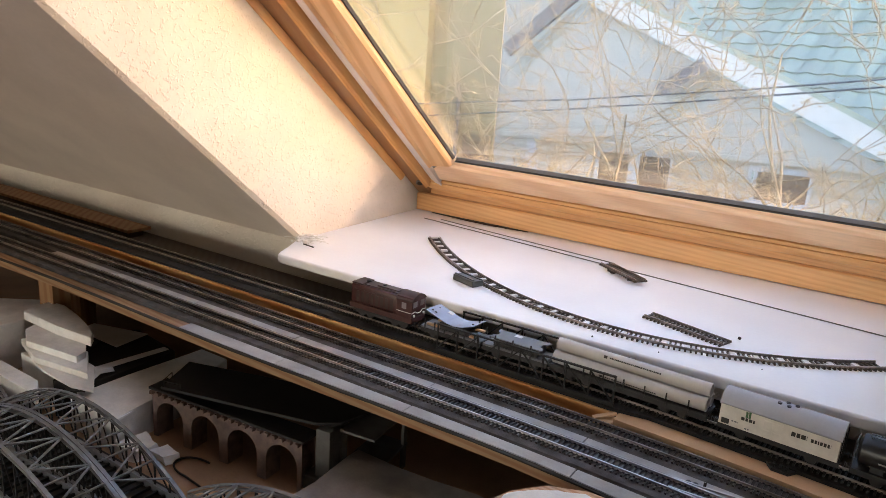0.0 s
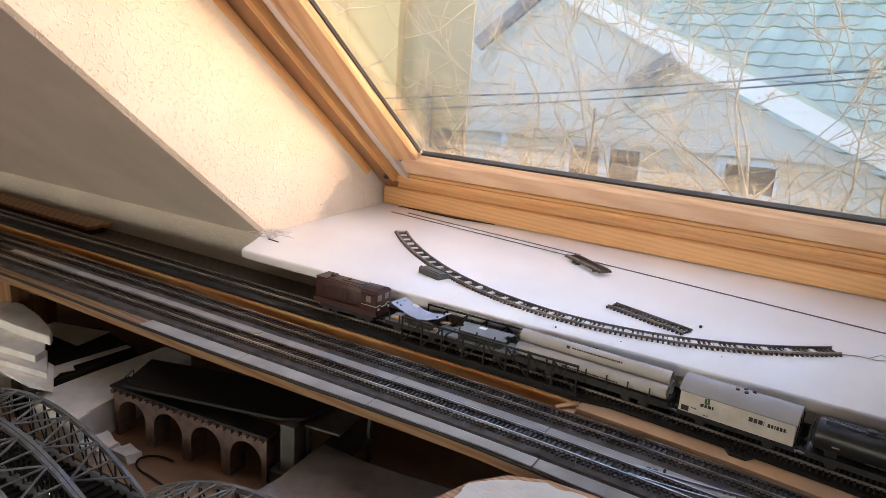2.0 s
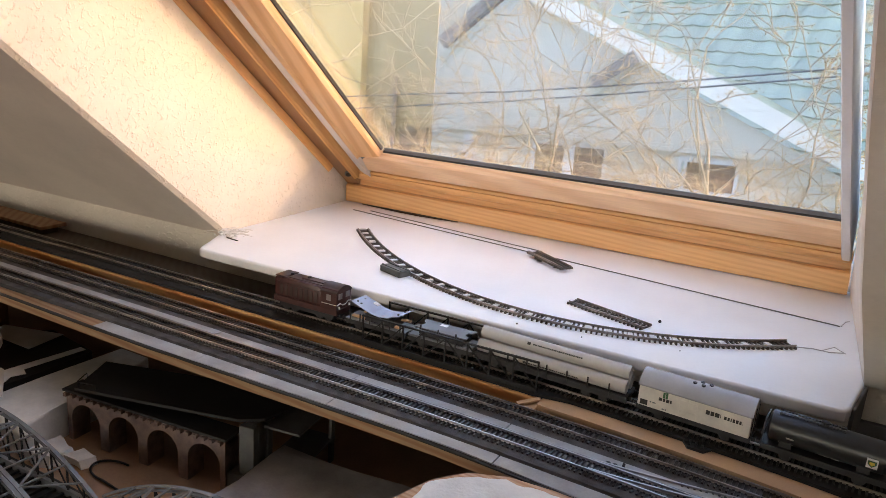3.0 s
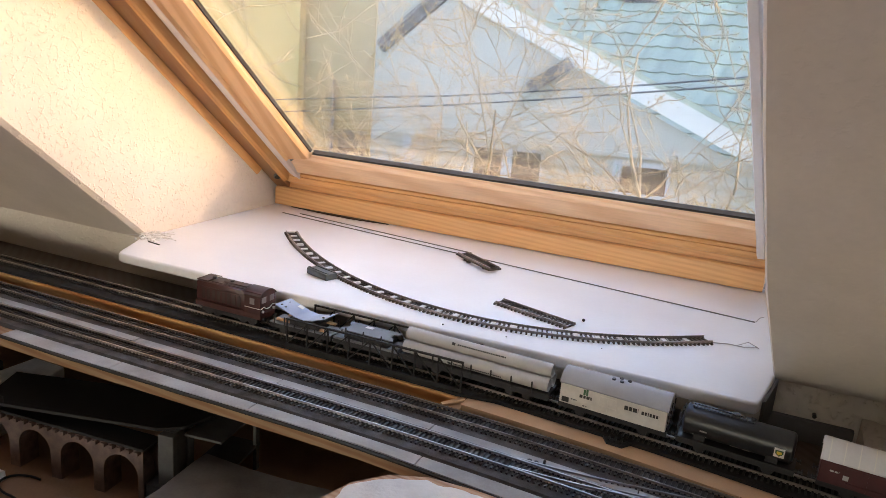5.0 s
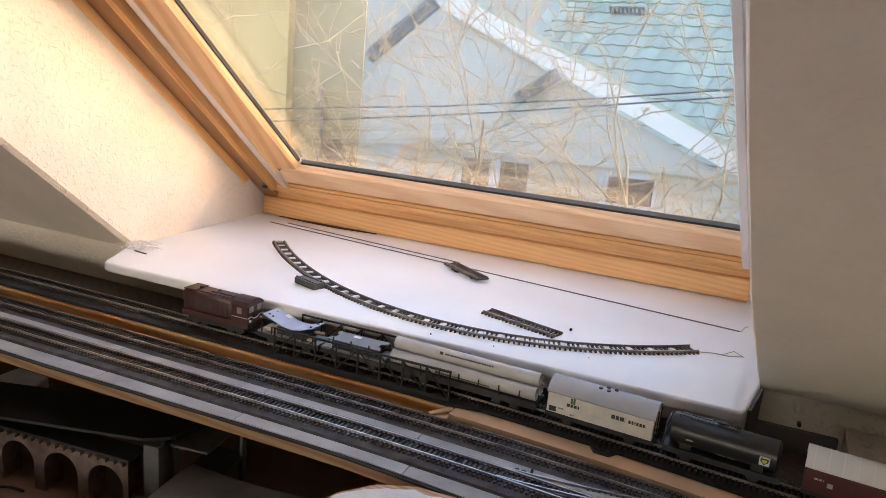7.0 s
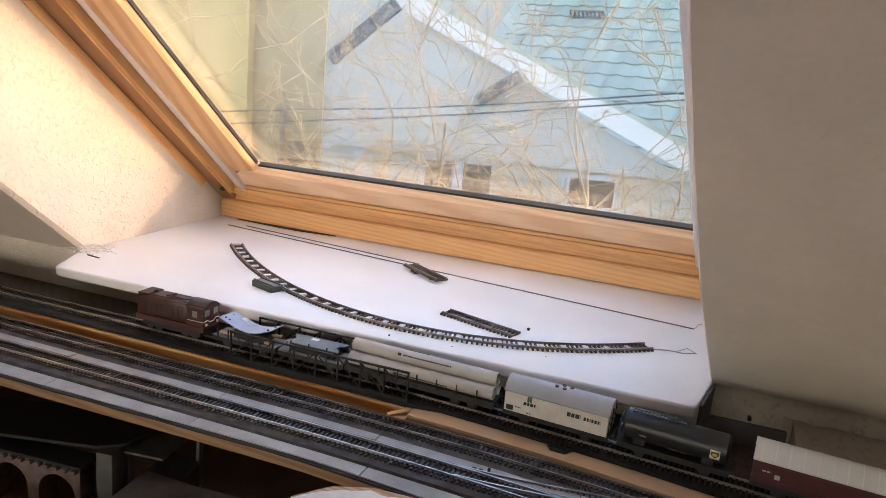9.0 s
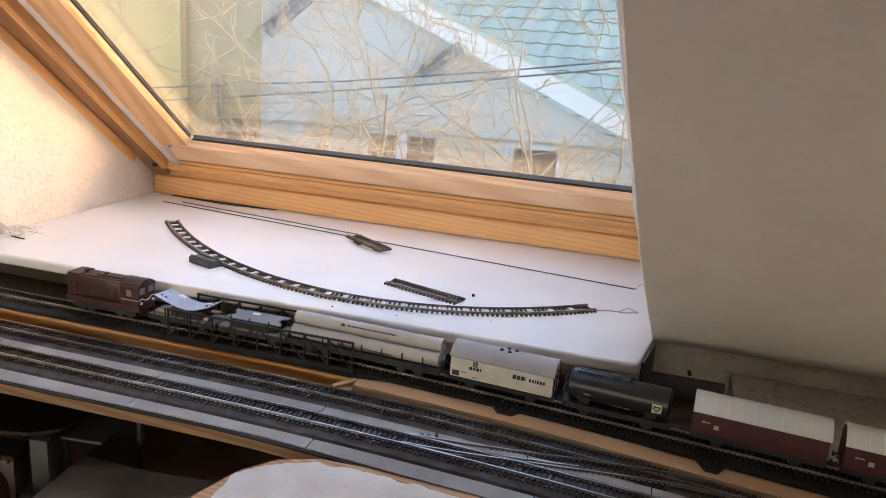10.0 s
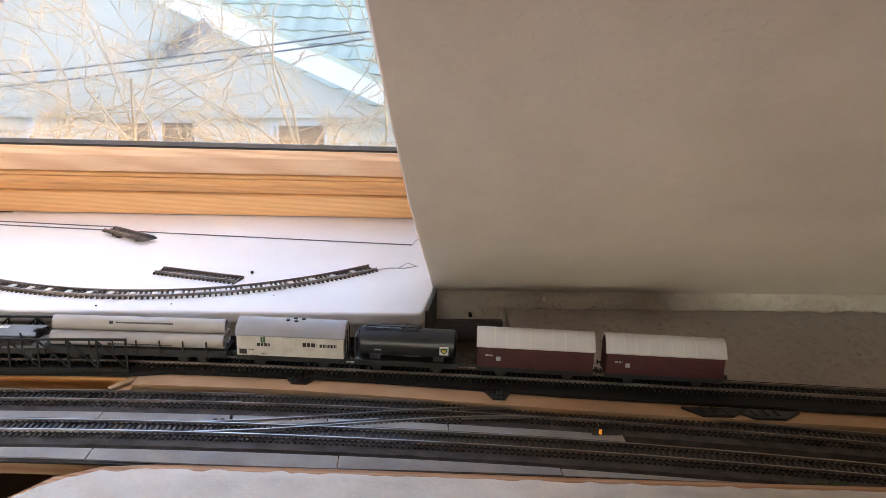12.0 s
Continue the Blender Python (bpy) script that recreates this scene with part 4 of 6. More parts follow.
def locomotive(x):
    """Low-hood diesel: long bonnet, one cab at the end, skirted frame."""
    b = thing("locomotive", "dark oxblood red model diesel locomotive with a cab end", "locomotive", on_track(x))
    L = 0.0480
    bm = bmesh.new()
    box(bm, -L, L, -0.0140, 0.0140, 0.0105, 0.0180, 0.0010)
    part("frame_skirt", bm, OXBLOOD, b)
    bm = bmesh.new()
    box(bm, -L + 0.001, L - 0.0235, -0.0135, 0.0135, 0.0182, 0.0420, 0.0022)
    part("bonnet", bm, OXBLOOD, b, smooth=True)
    bm = bmesh.new()
    box(bm, -L + 0.001, -L + 0.018, -0.0125, 0.0125, 0.0421, 0.0437, 0.0007)
    box(bm, -L + 0.020, L - 0.026, -0.0095, 0.0095, 0.0421, 0.0432, 0.0005)
    box(bm, -0.012, L - 0.027, -0.0055, 0.0055, 0.0432, 0.0448, 0.0006)
    part("roof_hatch", bm, OXROOF, b)
    for k in range(8):
        bm = bmesh.new()
        xx = -L + 0.010 + k * 0.0075
        box(bm, xx, xx + 0.0045, -0.0139, -0.0135, 0.021, 0.034)
        part("louvre", bm, OXROOF, b)
    cab = bmesh.new()
    prof = [(-0.0145, 0.0182), (-0.0145, 0.0385), (-0.0125, 0.0425), (-0.007, 0.0448), (0, 0.0455), (0.007, 0.0448), (0.0125, 0.0425), (0.0145, 0.0385), (0.0145, 0.0182)]
    prism(cab, prof, L - 0.0230, L - 0.0005)
    c = part("cab", cab, OXBLOOD, b)
    bm = bmesh.new()
    vault(bm, 0.0124, 0.0152, 0.0395, 0.0068)
    bmesh.ops.translate(bm, verts=bm.verts, vec=(L - 0.0118, 0, 0))
    part("cab_roof", bm, OXROOF, b, smooth=True)
    for y in (-0.0148, 0.0148):
        bm = bmesh.new()
        box(bm, L - 0.0150, L - 0.0085, y - 0.0002, y + 0.0002, 0.0285, 0.0360)
        part("side_window", bm, PANEPALE, c, "pale cab window")
    for y in (-0.0075, 0.0075):
        bm = bmesh.new()
        box(bm, L - 0.0005, L + 0.0001, y - 0.0040, y + 0.0040, 0.0305, 0.0375)
        part("front_window", bm, PANEPALE, c, "pale cab window")
    bm = bmesh.new()
    pts = [(L + 0.0003, -0.0140, 0.0245), (L + 0.0003, -0.008, 0.0255), (L + 0.0003, -0.003, 0.0225), (L + 0.0003, 0.003, 0.0225), (L + 0.0003, 0.008, 0.0255), (L + 0.0003, 0.014, 0.0245)]
    tube(bm, pts, 0.0006, 6)
    tube(bm, [(L, -0.0150, 0.0245), (L - 0.022, -0.0150, 0.0245)], 0.0004, 6)
    part("stripe", bm, CREAM, b, "thin cream stripe")
    for y in (-0.010, 0.010):
        bm = bmesh.new()
        tube(bm, [(L - 0.0002, y, 0.0205), (L + 0.0012, y, 0.0205)], 0.0016, 10)
        part("headlight", bm, CREAM, b, "pale headlight")
    bm = bmesh.new()
    tube(bm, [(-L + 0.006, -0.0150, 0.0365), (L - 0.026, -0.0150, 0.0365)], 0.00035, 6)
    for k in range(5):
        xx = -L + 0.008 + k * (2 * L - 0.036) / 4
        tube(bm, [(xx, -0.0150, 0.0365), (xx, -0.0134, 0.0365)], 0.0003, 5)
    part("handrail", bm, OXROOF, b, "thin bonnet handrail")
    for xx in (-0.030, -0.004):
        bm = bmesh.new()
        tube(bm, [(xx, 0, 0.0436), (xx, 0, 0.0462)], 0.0026, 12)
        part("exhaust", bm, BLACK, b, "dark roof exhaust")
    bm = bmesh.new()
    box(bm, -0.041, 0.041, -0.0105, 0.0105, 0.0045, 0.0104)
    part("bogie_frame", bm, BLACK, b)
    for xx in (-0.032, -0.019, 0.019, 0.032):
        wheelset(b, xx)
    coupler(b, L, 1)
    coupler(b, -L, -1)


def flat_wagon(x):
    b = thing("flat_wagon", "black flat model wagon loaded with a bent blue card", "wagon", on_track(x))
    underframe(b, 0.041)
    bm = bmesh.new()
    box(bm, -0.041, 0.041, -0.0140, 0.0140, 0.0125, 0.0142, 0.0004)
    part("deck", bm, GREYDECK, b)
    for k in range(6):
        for y in (-0.0143, 0.0143):
            bm = bmesh.new()
            bar(bm, (-0.034 + k * 0.0136, y, 0.011), (-0.034 + k * 0.0136, y, 0.0225), 0.0012)
            part("stake", bm, BLACK, b)
    bm = bmesh.new()
    box(bm, -0.016, 0.024, -0.0105, 0.0105, 0.0143, 0.0232, 0.0004)
    part("crate", bm, BLACK, b, "black block under the card")
    bm = bmesh.new()
    bar(bm, (-0.036, -0.006, 0.0155), (0.030, -0.008, 0.0155), 0.004, 0.0022)
    part("timber", bm, MDF, b, "thin tan timber strip")
    bm = bmesh.new()
    bar(bm, (-0.030, 0.009, 0.0165), (0.036, 0.006, 0.0205), 0.004, 0.0018)
    part("timber", bm, MDF, b, "thin tan timber strip")
    prof = [(-0.035, 0.0350), (-0.021, 0.0300), (-0.007, 0.0255), (0.004, 0.0240), (0.016, 0.0258), (0.031, 0.0310)]
    bm = bmesh.new()
    up = [(bm.verts.new((px, -0.0125, pz)), bm.verts.new((px + 0.004, 0.0125, pz + 0.001))) for px, pz in prof]
    dn = [(bm.verts.new((px, -0.0125, pz - 0.0008)), bm.verts.new((px + 0.004, 0.0125, pz + 0.0002))) for px, pz in prof]
    for k in range(len(prof) - 1):
        bm.faces.new((up[k][0], up[k + 1][0], up[k + 1][1], up[k][1]))
        bm.faces.new((dn[k][0], dn[k][1], dn[k + 1][1], dn[k + 1][0]))
        bm.faces.new((up[k][0], dn[k][0], dn[k + 1][0], up[k + 1][0]))
        bm.faces.new((up[k][1], up[k + 1][1], dn[k + 1][1], dn[k][1]))
    bm.faces.new((up[0][0], up[0][1], dn[0][1], dn[0][0]))
    bm.faces.new((up[-1][0], dn[-1][0], dn[-1][1], up[-1][1]))
    card = part("bent_card", bm, CARD, b, "bent blue-grey card with punched holes")
    for px, py, pz in ((-0.030, -0.006, 0.0336), (-0.028, 0.006, 0.0336), (-0.025, -0.006, 0.0318), (0.026, -0.006, 0.0297), (0.028, 0.006, 0.0299)):
        bm = bmesh.new()
        tube(bm, [(px, py, pz - 0.0004), (px + 0.0002, py, pz + 0.0006)], 0.0014, 10)
        part("hole", bm, INK, card)
    bm = bmesh.new()
    box(bm, -0.030, -0.023, -0.003, 0.004, 0.0, 0.0004, 0, pose(0.008, 0, 0.0281, 0, 18.5, 0) @ pose(0.010, 0, 0.0))
    part("label", bm, PAPER, card, "small white label")


def stake_wagon(x):
    b = thing("stake_wagon", "black model wagon with a grey notched plate load", "wagon", on_track(x))
    underframe(b, 0.040)
    bm = bmesh.new()
    box(bm, -0.040, 0.040, -0.0138, 0.0138, 0.0125, 0.0150, 0.0004)
    part("deck", bm, GREYDECK, b)
    for k in range(4):
        bm = bmesh.new()
        box(bm, -0.027, 0.027, -0.0120, 0.0120, 0.0153 + k * 0.0024, 0.0169 + k * 0.0024)
        part("layer", bm, BLACK, b)
    bm = bmesh.new()
    out = [(-0.033, -0.0135), (0.026, -0.0135), (0.033, -0.0135), (0.031, -0.006), (0.026, -0.004), (0.026, 0.004), (0.031, 0.006), (0.033, 0.0135), (-0.033, 0.0135),
           (-0.031, 0.006), (-0.027, 0.003), (-0.027, -0.003), (-0.031, -0.006)]
    plate(bm, out, 0.0245, 0.0255)
    part("notched_plate", bm, GREYDECK, b, "grey notched plate")
    bm = bmesh.new()
    box(bm, -0.010, -0.001, 0.004, 0.010, 0.0256, 0.0258)
    part("label", bm, PAPER, b, "small white label")
    for k in range(3):
        for y in (-0.0142, 0.0142):
            bm = bmesh.new()
            bar(bm, (-0.024 + k * 0.022, y, 0.011), (-0.024 + k * 0.022, y, 0.0285), 0.0012)
            part("stake", bm, BLACK, b)
    bm = bmesh.new()
    bar(bm, (0.040, -0.012, 0.0155), (0.034, -0.012, 0.022), 0.001, 0.001)
    bar(bm, (0.040, 0.012, 0.0155), (0.034, 0.012, 0.022), 0.001, 0.001)
    bar(bm, (0.039, -0.013, 0.0158), (0.039, 0.013, 0.0158), 0.0015)
    part("end_frame", bm, GREYDECK, b)


def pipe_wagon(x):
    b = thing("pipe_wagon", "long black model wagon loaded with three grey pipes", "wagon", on_track(x))
    underframe(b, 0.084, axles=4)
    bm = bmesh.new()
    box(bm, -0.084, 0.084, -0.0135, 0.0135, 0.0124, 0.0140)
    part("deck", bm, BLACK, b)
    for y, z in ((-0.0072, 0.0214), (0.0072, 0.0214), (0.0, 0.0338)):
        bm = bmesh.new()
        hollow(bm, (-0.0815, y, z), (0.0815, y, z), 0.0070, 0.0060, 24)
        p = part("pipe", bm, PIPE, b, smooth=True)
        if y > 0.001:
            continue
        bm = bmesh.new()
        xx = -0.020
        rnd = random.Random(2)
        a = radians(205) if z < 0.03 else radians(152)
        yy, zz = y + 0.00706 * math.cos(a), z + 0.00706 * math.sin(a)
        while xx < 0.034:
            w = rnd.uniform(0.0011, 0.0019)
            box(bm, -w / 2, w / 2, -0.00075, 0.00075, -0.0001, 0.0001, 0, Matrix.Translation((xx, yy, zz)) @ pose(0, 0, 0, math.degrees(a) - 90))
            xx += w + 0.0005
        box(bm, -0.0018, 0.0018, -0.0015, 0.0015, -0.0001, 0.0001, 0, Matrix.Translation((-0.0255, yy, zz)) @ pose(0, 0, 0, math.degrees(a) - 90))
        part("lettering", bm, INK, p, "dark lettering shown as bars")
    for k in range(7):
        for y in (-0.0148, 0.0148):
            bm = bmesh.new()
            xx = -0.066 + k * 0.022
            bar(bm, (xx, y, 0.0105), (xx, y, 0.0235), 0.0012)
            part("stake", bm, BLACK, b)


def beer_wagon(x):
    b = thing("refrigerator_wagon", "cream model refrigerator wagon with a silver-grey rounded roof", "wagon", on_track(x))
    underframe(b, 0.052)
    bm = bmesh.new()
    box(bm, -0.0505, 0.0505, -0.0155, 0.0155, 0.0125, 0.0338, 0.0005)
    body = part("body", bm, CREAM, b)
    bm = bmesh.new()
    vault(bm, 0.0515, 0.0165, 0.0335, 0.0112)
    part("roof", bm, ROOFGREY, b, "silver-grey rounded roof", smooth=True)
    for x2 in (-0.0500, 0.0500):
        bm = bmesh.new()
        out = [(-0.0155, 0.0339)] + [(-0.0155 + 0.031 * k / 10, 0.0335 + 0.0100 * (1 - abs(-1 + 2 * k / 10) ** 2.2)) for k in range(11)] + [(0.0155, 0.0339)]
        prism(bm, out, x2 - 0.0005, x2 + 0.0005)
        part("gable", bm, CREAM, b)
    for px, py in ((-0.004, -0.003), (0.002, 0.002), (0.004, -0.004), (0.010, 0.0005)):
        bm = bmesh.new()
        z = 0.0335 + 0.0112 * (1 - abs(py / 0.0165) ** 2.2)
        tube(bm, [(px, py, z - 0.0005), (px, py, z + 0.0010)], 0.0019, 12)
        part("roof_vent", bm, BLACK, b, "small black roof vent")
    bm = bmesh.new()
    for xx in (-0.012, 0.004, -0.004):
        box(bm, xx - 0.0003, xx + 0.0003, -0.0159, -0.0155, 0.0145, 0.033)
    for zz in (0.020, 0.029):
        box(bm, -0.012, 0.004, -0.0159, -0.0155, zz - 0.0004, zz + 0.0004)
    part("sliding_door", bm, CREAM, body, "cream door ribs")
    bars_of_writing(body, INK, -0.0156, 0.012, 0.025, 0.0255, 0.0040, (0.0034, 0.0030, 0.0038))
    bars_of_writing(body, INK, -0.0156, 0.028, 0.044, 0.0250, 0.0032, (0.0022, 0.0018, 0.0010, 0.0020))
    bm = bmesh.new()
    box(bm, -0.0275, -0.0255, -0.0160, -0.0155, 0.026, 0.0315)
    box(bm, -0.0250, -0.0230, -0.0160, -0.0155, 0.026, 0.033)
    part("emblem", bm, GREENINK, body, "green twin-spire emblem shape")
    bars_of_writing(body, INK, -0.0156, -0.031, -0.019, 0.0240, 0.0030, (0.0030, 0.0022))
    bars_of_writing(body, INK, -0.0156, -0.048, -0.041, 0.0165, 0.0050, (0.0070,))
    bars_of_writing(body, GREYDECK, -0.0156, -0.039, -0.033, 0.0185, 0.0012, (0.0016, 0.0024))
    bars_of_writing(body, GREYDECK, -0.0156, -0.027, -0.023, 0.0150, 0.0012, (0.0020,))
    for y in (-0.013, 0.0, 0.013):
        bm = bmesh.new()
        bar(bm, (0.0515, y, 0.0125), (0.0515, y, 0.036), 0.001)
        part("handrail", bm, IRON, b)


def tank_wagon(x):
    b = thing("tank_wagon", "anthracite model tank wagon with a walkway on top", "wagon", on_track(x))
    underframe(b, 0.049)
    L, r, zc = 0.0440, 0.0136, 0.0268
    bm = bmesh.new()
    tube(bm, [(-L - 0.0025, 0, zc), (-L - 0.0018, 0, zc), (-L, 0, zc), (L, 0, zc), (L + 0.0018, 0, zc), (L + 0.0025, 0, zc)], [r * 0.55, r * 0.85, r, r, r * 0.85, r * 0.55], 28)
    tank = part("tank", bm, TANK, b, smooth=True)
    bm = bmesh.new()
    box(bm, -0.040, 0.012, -0.0045, -0.0025, zc + r + 0.0005, zc + r + 0.0013)
    box(bm, -0.040, 0.012, 0.0010, 0.0030, zc + r + 0.0005, zc + r + 0.0013)
    for k in range(6):
        box(bm, -0.039 + k * 0.010, -0.038 + k * 0.010, -0.005, 0.0035, zc + r - 0.0010, zc + r + 0.0006)
    part("walkway", bm, TANK, b)
    for xx in (-0.004, 0.010):
        bm = bmesh.new()
        tube(bm, [(xx, 0, zc + r - 0.001), (xx, 0, zc + r + 0.0026)], 0.0034 if xx < 0 else 0.0022, 12)
        part("dome", bm, BLACK, b)
    bm = bmesh.new()
    m = Matrix.Translation((0.035, 0, zc)) @ pose(0, 0, 0, 8)
    box(bm, -0.0042, 0.0042, -r - 0.0006, -r + 0.0004, -0.0042, 0.0042, 0, m)
    plate_ = part("emblem_plate", bm, PAPER, tank, "white emblem plate")
    bm = bmesh.new()
    vs = []
    for y in (-r - 0.0009, -r - 0.0004):
        vs.append([bm.verts.new(m @ Vector((px, y, pz))) for px, pz in ((-0.0032, 0.0028), (0.0032, 0.0028), (0.0032, -0.0004), (0.0, -0.0032), (-0.0032, -0.0004))])
    for k in range(5):
        bm.faces.new((vs[0][k], vs[0][(k + 1) % 5], vs[1][(k + 1) % 5], vs[1][k]))
    bm.faces.new(vs[0])
    part("shield", bm, GREENINK, tank, "green and yellow shield shape")
    bm = bmesh.new()
    vs = [bm.verts.new(m @ Vector((px, -r - 0.0011, pz))) for px, pz in ((-0.0020, 0.0016), (0.0020, 0.0016), (0.0020, -0.0004), (0, -0.0018), (-0.0020, -0.0004))]
    vs2 = [bm.verts.new(m @ Vector((px, -r - 0.0009, pz))) for px, pz in ((-0.0020, 0.0016), (0.0020, 0.0016), (0.0020, -0.0004), (0, -0.0018), (-0.0020, -0.0004))]
    bm.faces.new(vs)
    for k in range(5):
        bm.faces.new((vs[k], vs[(k + 1) % 5], vs2[(k + 1) % 5], vs2[k]))
    part("shield_core", bm, YELLOW, tank, "yellow shield core")
    bm = bmesh.new()
    for x0, w, zz in ((-0.030, 0.006, -0.0035), (-0.036, 0.012, -0.0100), (-0.004, 0.008, -0.0110), (0.006, 0.006, -0.0113)):
        yy = -math.sqrt(r * r - zz * zz)
        a = math.degrees(math.asin(zz / r))
        box(bm, x0, x0 + w, -0.0003, 0.0001, -0.0007, 0.0007, 0, Matrix.Translation((0, yy, zc + zz)) @ pose(0, 0, 0, -a))
    part("lettering", bm, PIPE, tank, "pale lettering shown as bars")
    for xx in (-0.030, 0.030):
        for y in (-0.009, 0.009):
            bm = bmesh.new()
            box(bm, xx - 0.005, xx + 0.005, y - 0.0014, y + 0.0014, 0.0124, 0.0182)
            part("saddle", bm, BLACK, b)
    bm = bmesh.new()
    for y in (-0.012, 0.012):
        bar(bm, (-0.0485, y, 0.0124), (-0.0485, y, 0.034), 0.001)
    bar(bm, (-0.0485, -0.012, 0.034), (-0.0485, 0.012, 0.034), 0.001)
    bar(bm, (-0.0485, -0.012, 0.024), (-0.0485, 0.012, 0.024), 0.001)
    part("end_ladder", bm, BLACK, b)


def box_wagon(x):
    b = thing("box_wagon", "wine-red model box wagon with a pale rounded ribbed roof", "wagon", on_track(x), "red box wagons")
    underframe(b, 0.054)
    bm = bmesh.new()
    box(bm, -0.0535, 0.0535, -0.0150, 0.0150, 0.0120, 0.0335, 0.0005)
    body = part("body", bm, WINE, b)
    bm = bmesh.new()
    vault(bm, 0.0545, 0.0160, 0.0330, 0.0125)
    part("roof", bm, ROOFWHITE, b, "pale rounded roof", smooth=True)
    for k in range(10):
        bm = bmesh.new()
        vault(bm, 0.0004, 0.0162, 0.0331, 0.0127, 0.0006)
        bmesh.ops.translate(bm, verts=bm.verts, vec=(-0.0485 + k * 0.0108, 0, 0))
        part("roof_rib", bm, PAPER, b)
    for x2 in (-0.0530, 0.0530):
        bm = bmesh.new()
        out = [(-0.0150, 0.0336)] + [(-0.0150 + 0.030 * k / 10, 0.0330 + 0.0112 * (1 - abs(-1 + 2 * k / 10) ** 2.2)) for k in range(11)] + [(0.0150, 0.0336)]
        prism(bm, out, x2 - 0.0005, x2 + 0.0005)
        part("gable", bm, WINE, b)
    bm = bmesh.new()
    for xx in (-0.018, 0.0, 0.018):
        box(bm, xx - 0.0006, xx + 0.0006, -0.0155, -0.0150, 0.0125, 0.033)
    for zz in (0.0165, 0.0295):
        box(bm, -0.034, 0.034, -0.0155, -0.0150, zz - 0.0005, zz + 0.0005)
    part("door_ribs", bm, WINE, body)
    bars_of_writing(body, PIPE, -0.0152, -0.036, -0.031, 0.021, 0.004, (0.0042,))
    bars_of_writing(body, PIPE, -0.0152, -0.046, -0.039, 0.024, 0.0014, (0.003, 0.002))


locomotive(0.2765)
flat_wagon(0.3785)
stake_wagon(0.4630)
pipe_wagon(0.5900)
beer_wagon(0.736)
tank_wagon(0.845)
box_wagon(0.964)
box_wagon(1.082)


# ---- the lower level under the shelf ----
Z_LOW = 0.80
bm = bmesh.new()
box(bm, -1.0, 1.5, -0.62, 0.06, Z_LOW - 0.018, Z_LOW, 0.001)
low = tagged(part("lower_baseboard", bm, BROWNBOARD), "brown wooden baseboard of the unfinished lower layout", "board", kind="structure")
for x in (-0.9, 0.3, 1.4):
    for y in (-0.56, 0.0):
        bm = bmesh.new()
        box(bm, x - 0.02, x + 0.02, y - 0.02, y + 0.02, 0.0, Z_LOW - 0.018)
        part("leg", bm, POST, low)


def viaduct():
    """Stone viaduct of round arches with a walkway on top."""
    b = thing("viaduct", "pinkish grey stone model viaduct with round arches", "viaduct", pose(0.044, -0.1985, Z_LOW, 0, 0, 5.5))
    n, pitch, h, half = 4, 0.0590, 0.064, 0.013
    r = 0.0225
    for k in range(n):
        bm = bmesh.new()
        x0 = k * pitch
        cx = x0 + pitch / 2
        seg = 12
        arc = [(cx - r * math.cos(math.pi * i / seg), h - 0.034 + r * math.sin(math.pi * i / seg)) for i in range(seg + 1)]
        pts = [(x0, 0)] + [(cx - r, 0)] + arc + [(cx + r, 0), (x0 + pitch, 0), (x0 + pitch, h), (x0, h)]
        for y in (-half, half):
            col_a = [bm.verts.new((px, y, pz)) for px, pz in pts]
            # spandrel as strips from the arch up to the deck
            top = [bm.verts.new((px, y, h)) for px, pz in pts[1:-3]]
            low_pts = col_a[1:-3]
            for i in range(len(top) - 1):
                if (low_pts[i].co - low_pts[i + 1].co).length > 1e-6:
                    bm.faces.new((low_pts[i], low_pts[i + 1], top[i + 1], top[i]))
            a, c_ = bm.verts.new((x0, y, 0)), bm.verts.new((x0, y, h))
            bm.faces.new((a, low_pts[0], top[0], c_))
            a, c_ = bm.verts.new((x0 + pitch, y, 0)), bm.verts.new((x0 + pitch, y, h))
            bm.faces.new((low_pts[-1], a, c_, top[-1]))
        inner = [(cx - r, 0)] + arc + [(cx + r, 0)]
        ia = [bm.verts.new((px, -half, pz)) for px, pz in inner]
        ib = [bm.verts.new((px, half, pz)) for px, pz in inner]
        for i in range(len(inner) - 1):
            bm.faces.new((ia[i], ia[i + 1], ib[i + 1], ib[i]))
        bmesh.ops.remove_doubles(bm, verts=bm.verts[:], dist=1e-5)
        part("arch", bm, BRICK, b)
    bm = bmesh.new()
    box(bm, -0.003, n * pitch + 0.003, -half - 0.003, half + 0.001, h + 0.0008, h + 0.0042, 0.0006)
    part("coping", bm, SLAB, b)
    for k in range(22):
        bm = bmesh.new()
        x = 0.004 + k * (n * pitch - 0.008) / 21
        box(bm, x - 0.0022, x + 0.0022, -half - 0.0062, -half - 0.0001, h - 0.0035, h + 0.0007)
        part("corbel", bm, BRICK, b)


viaduct()
# dark road plate on its grey pier
bm = bmesh.new()
plate(bm, [(0.083, -0.226), (0.285, -0.172), (0.306, -0.154), (0.320, -0.076), (0.050, -0.158)], 0.8815, 0.8850)
slab = tagged(part("road_plate", bm, SLAB), "dark grey model road plate resting on piers", "road plate")
bm = bmesh.new()
for a, c_ in (((0.086, -0.223), (0.108, -0.217)), ((0.083, -0.222), (0.073, -0.202))):
    bar(bm, (*a, 0.892), (*c_, 0.892), 0.0008)
    bar(bm, (*a, 0.885), (*a, 0.892), 0.0008)
    bar(bm, (*c_, 0.885), (*c_, 0.892), 0.0008)
part("railing", bm, IRON, slab, "thin broken railing")
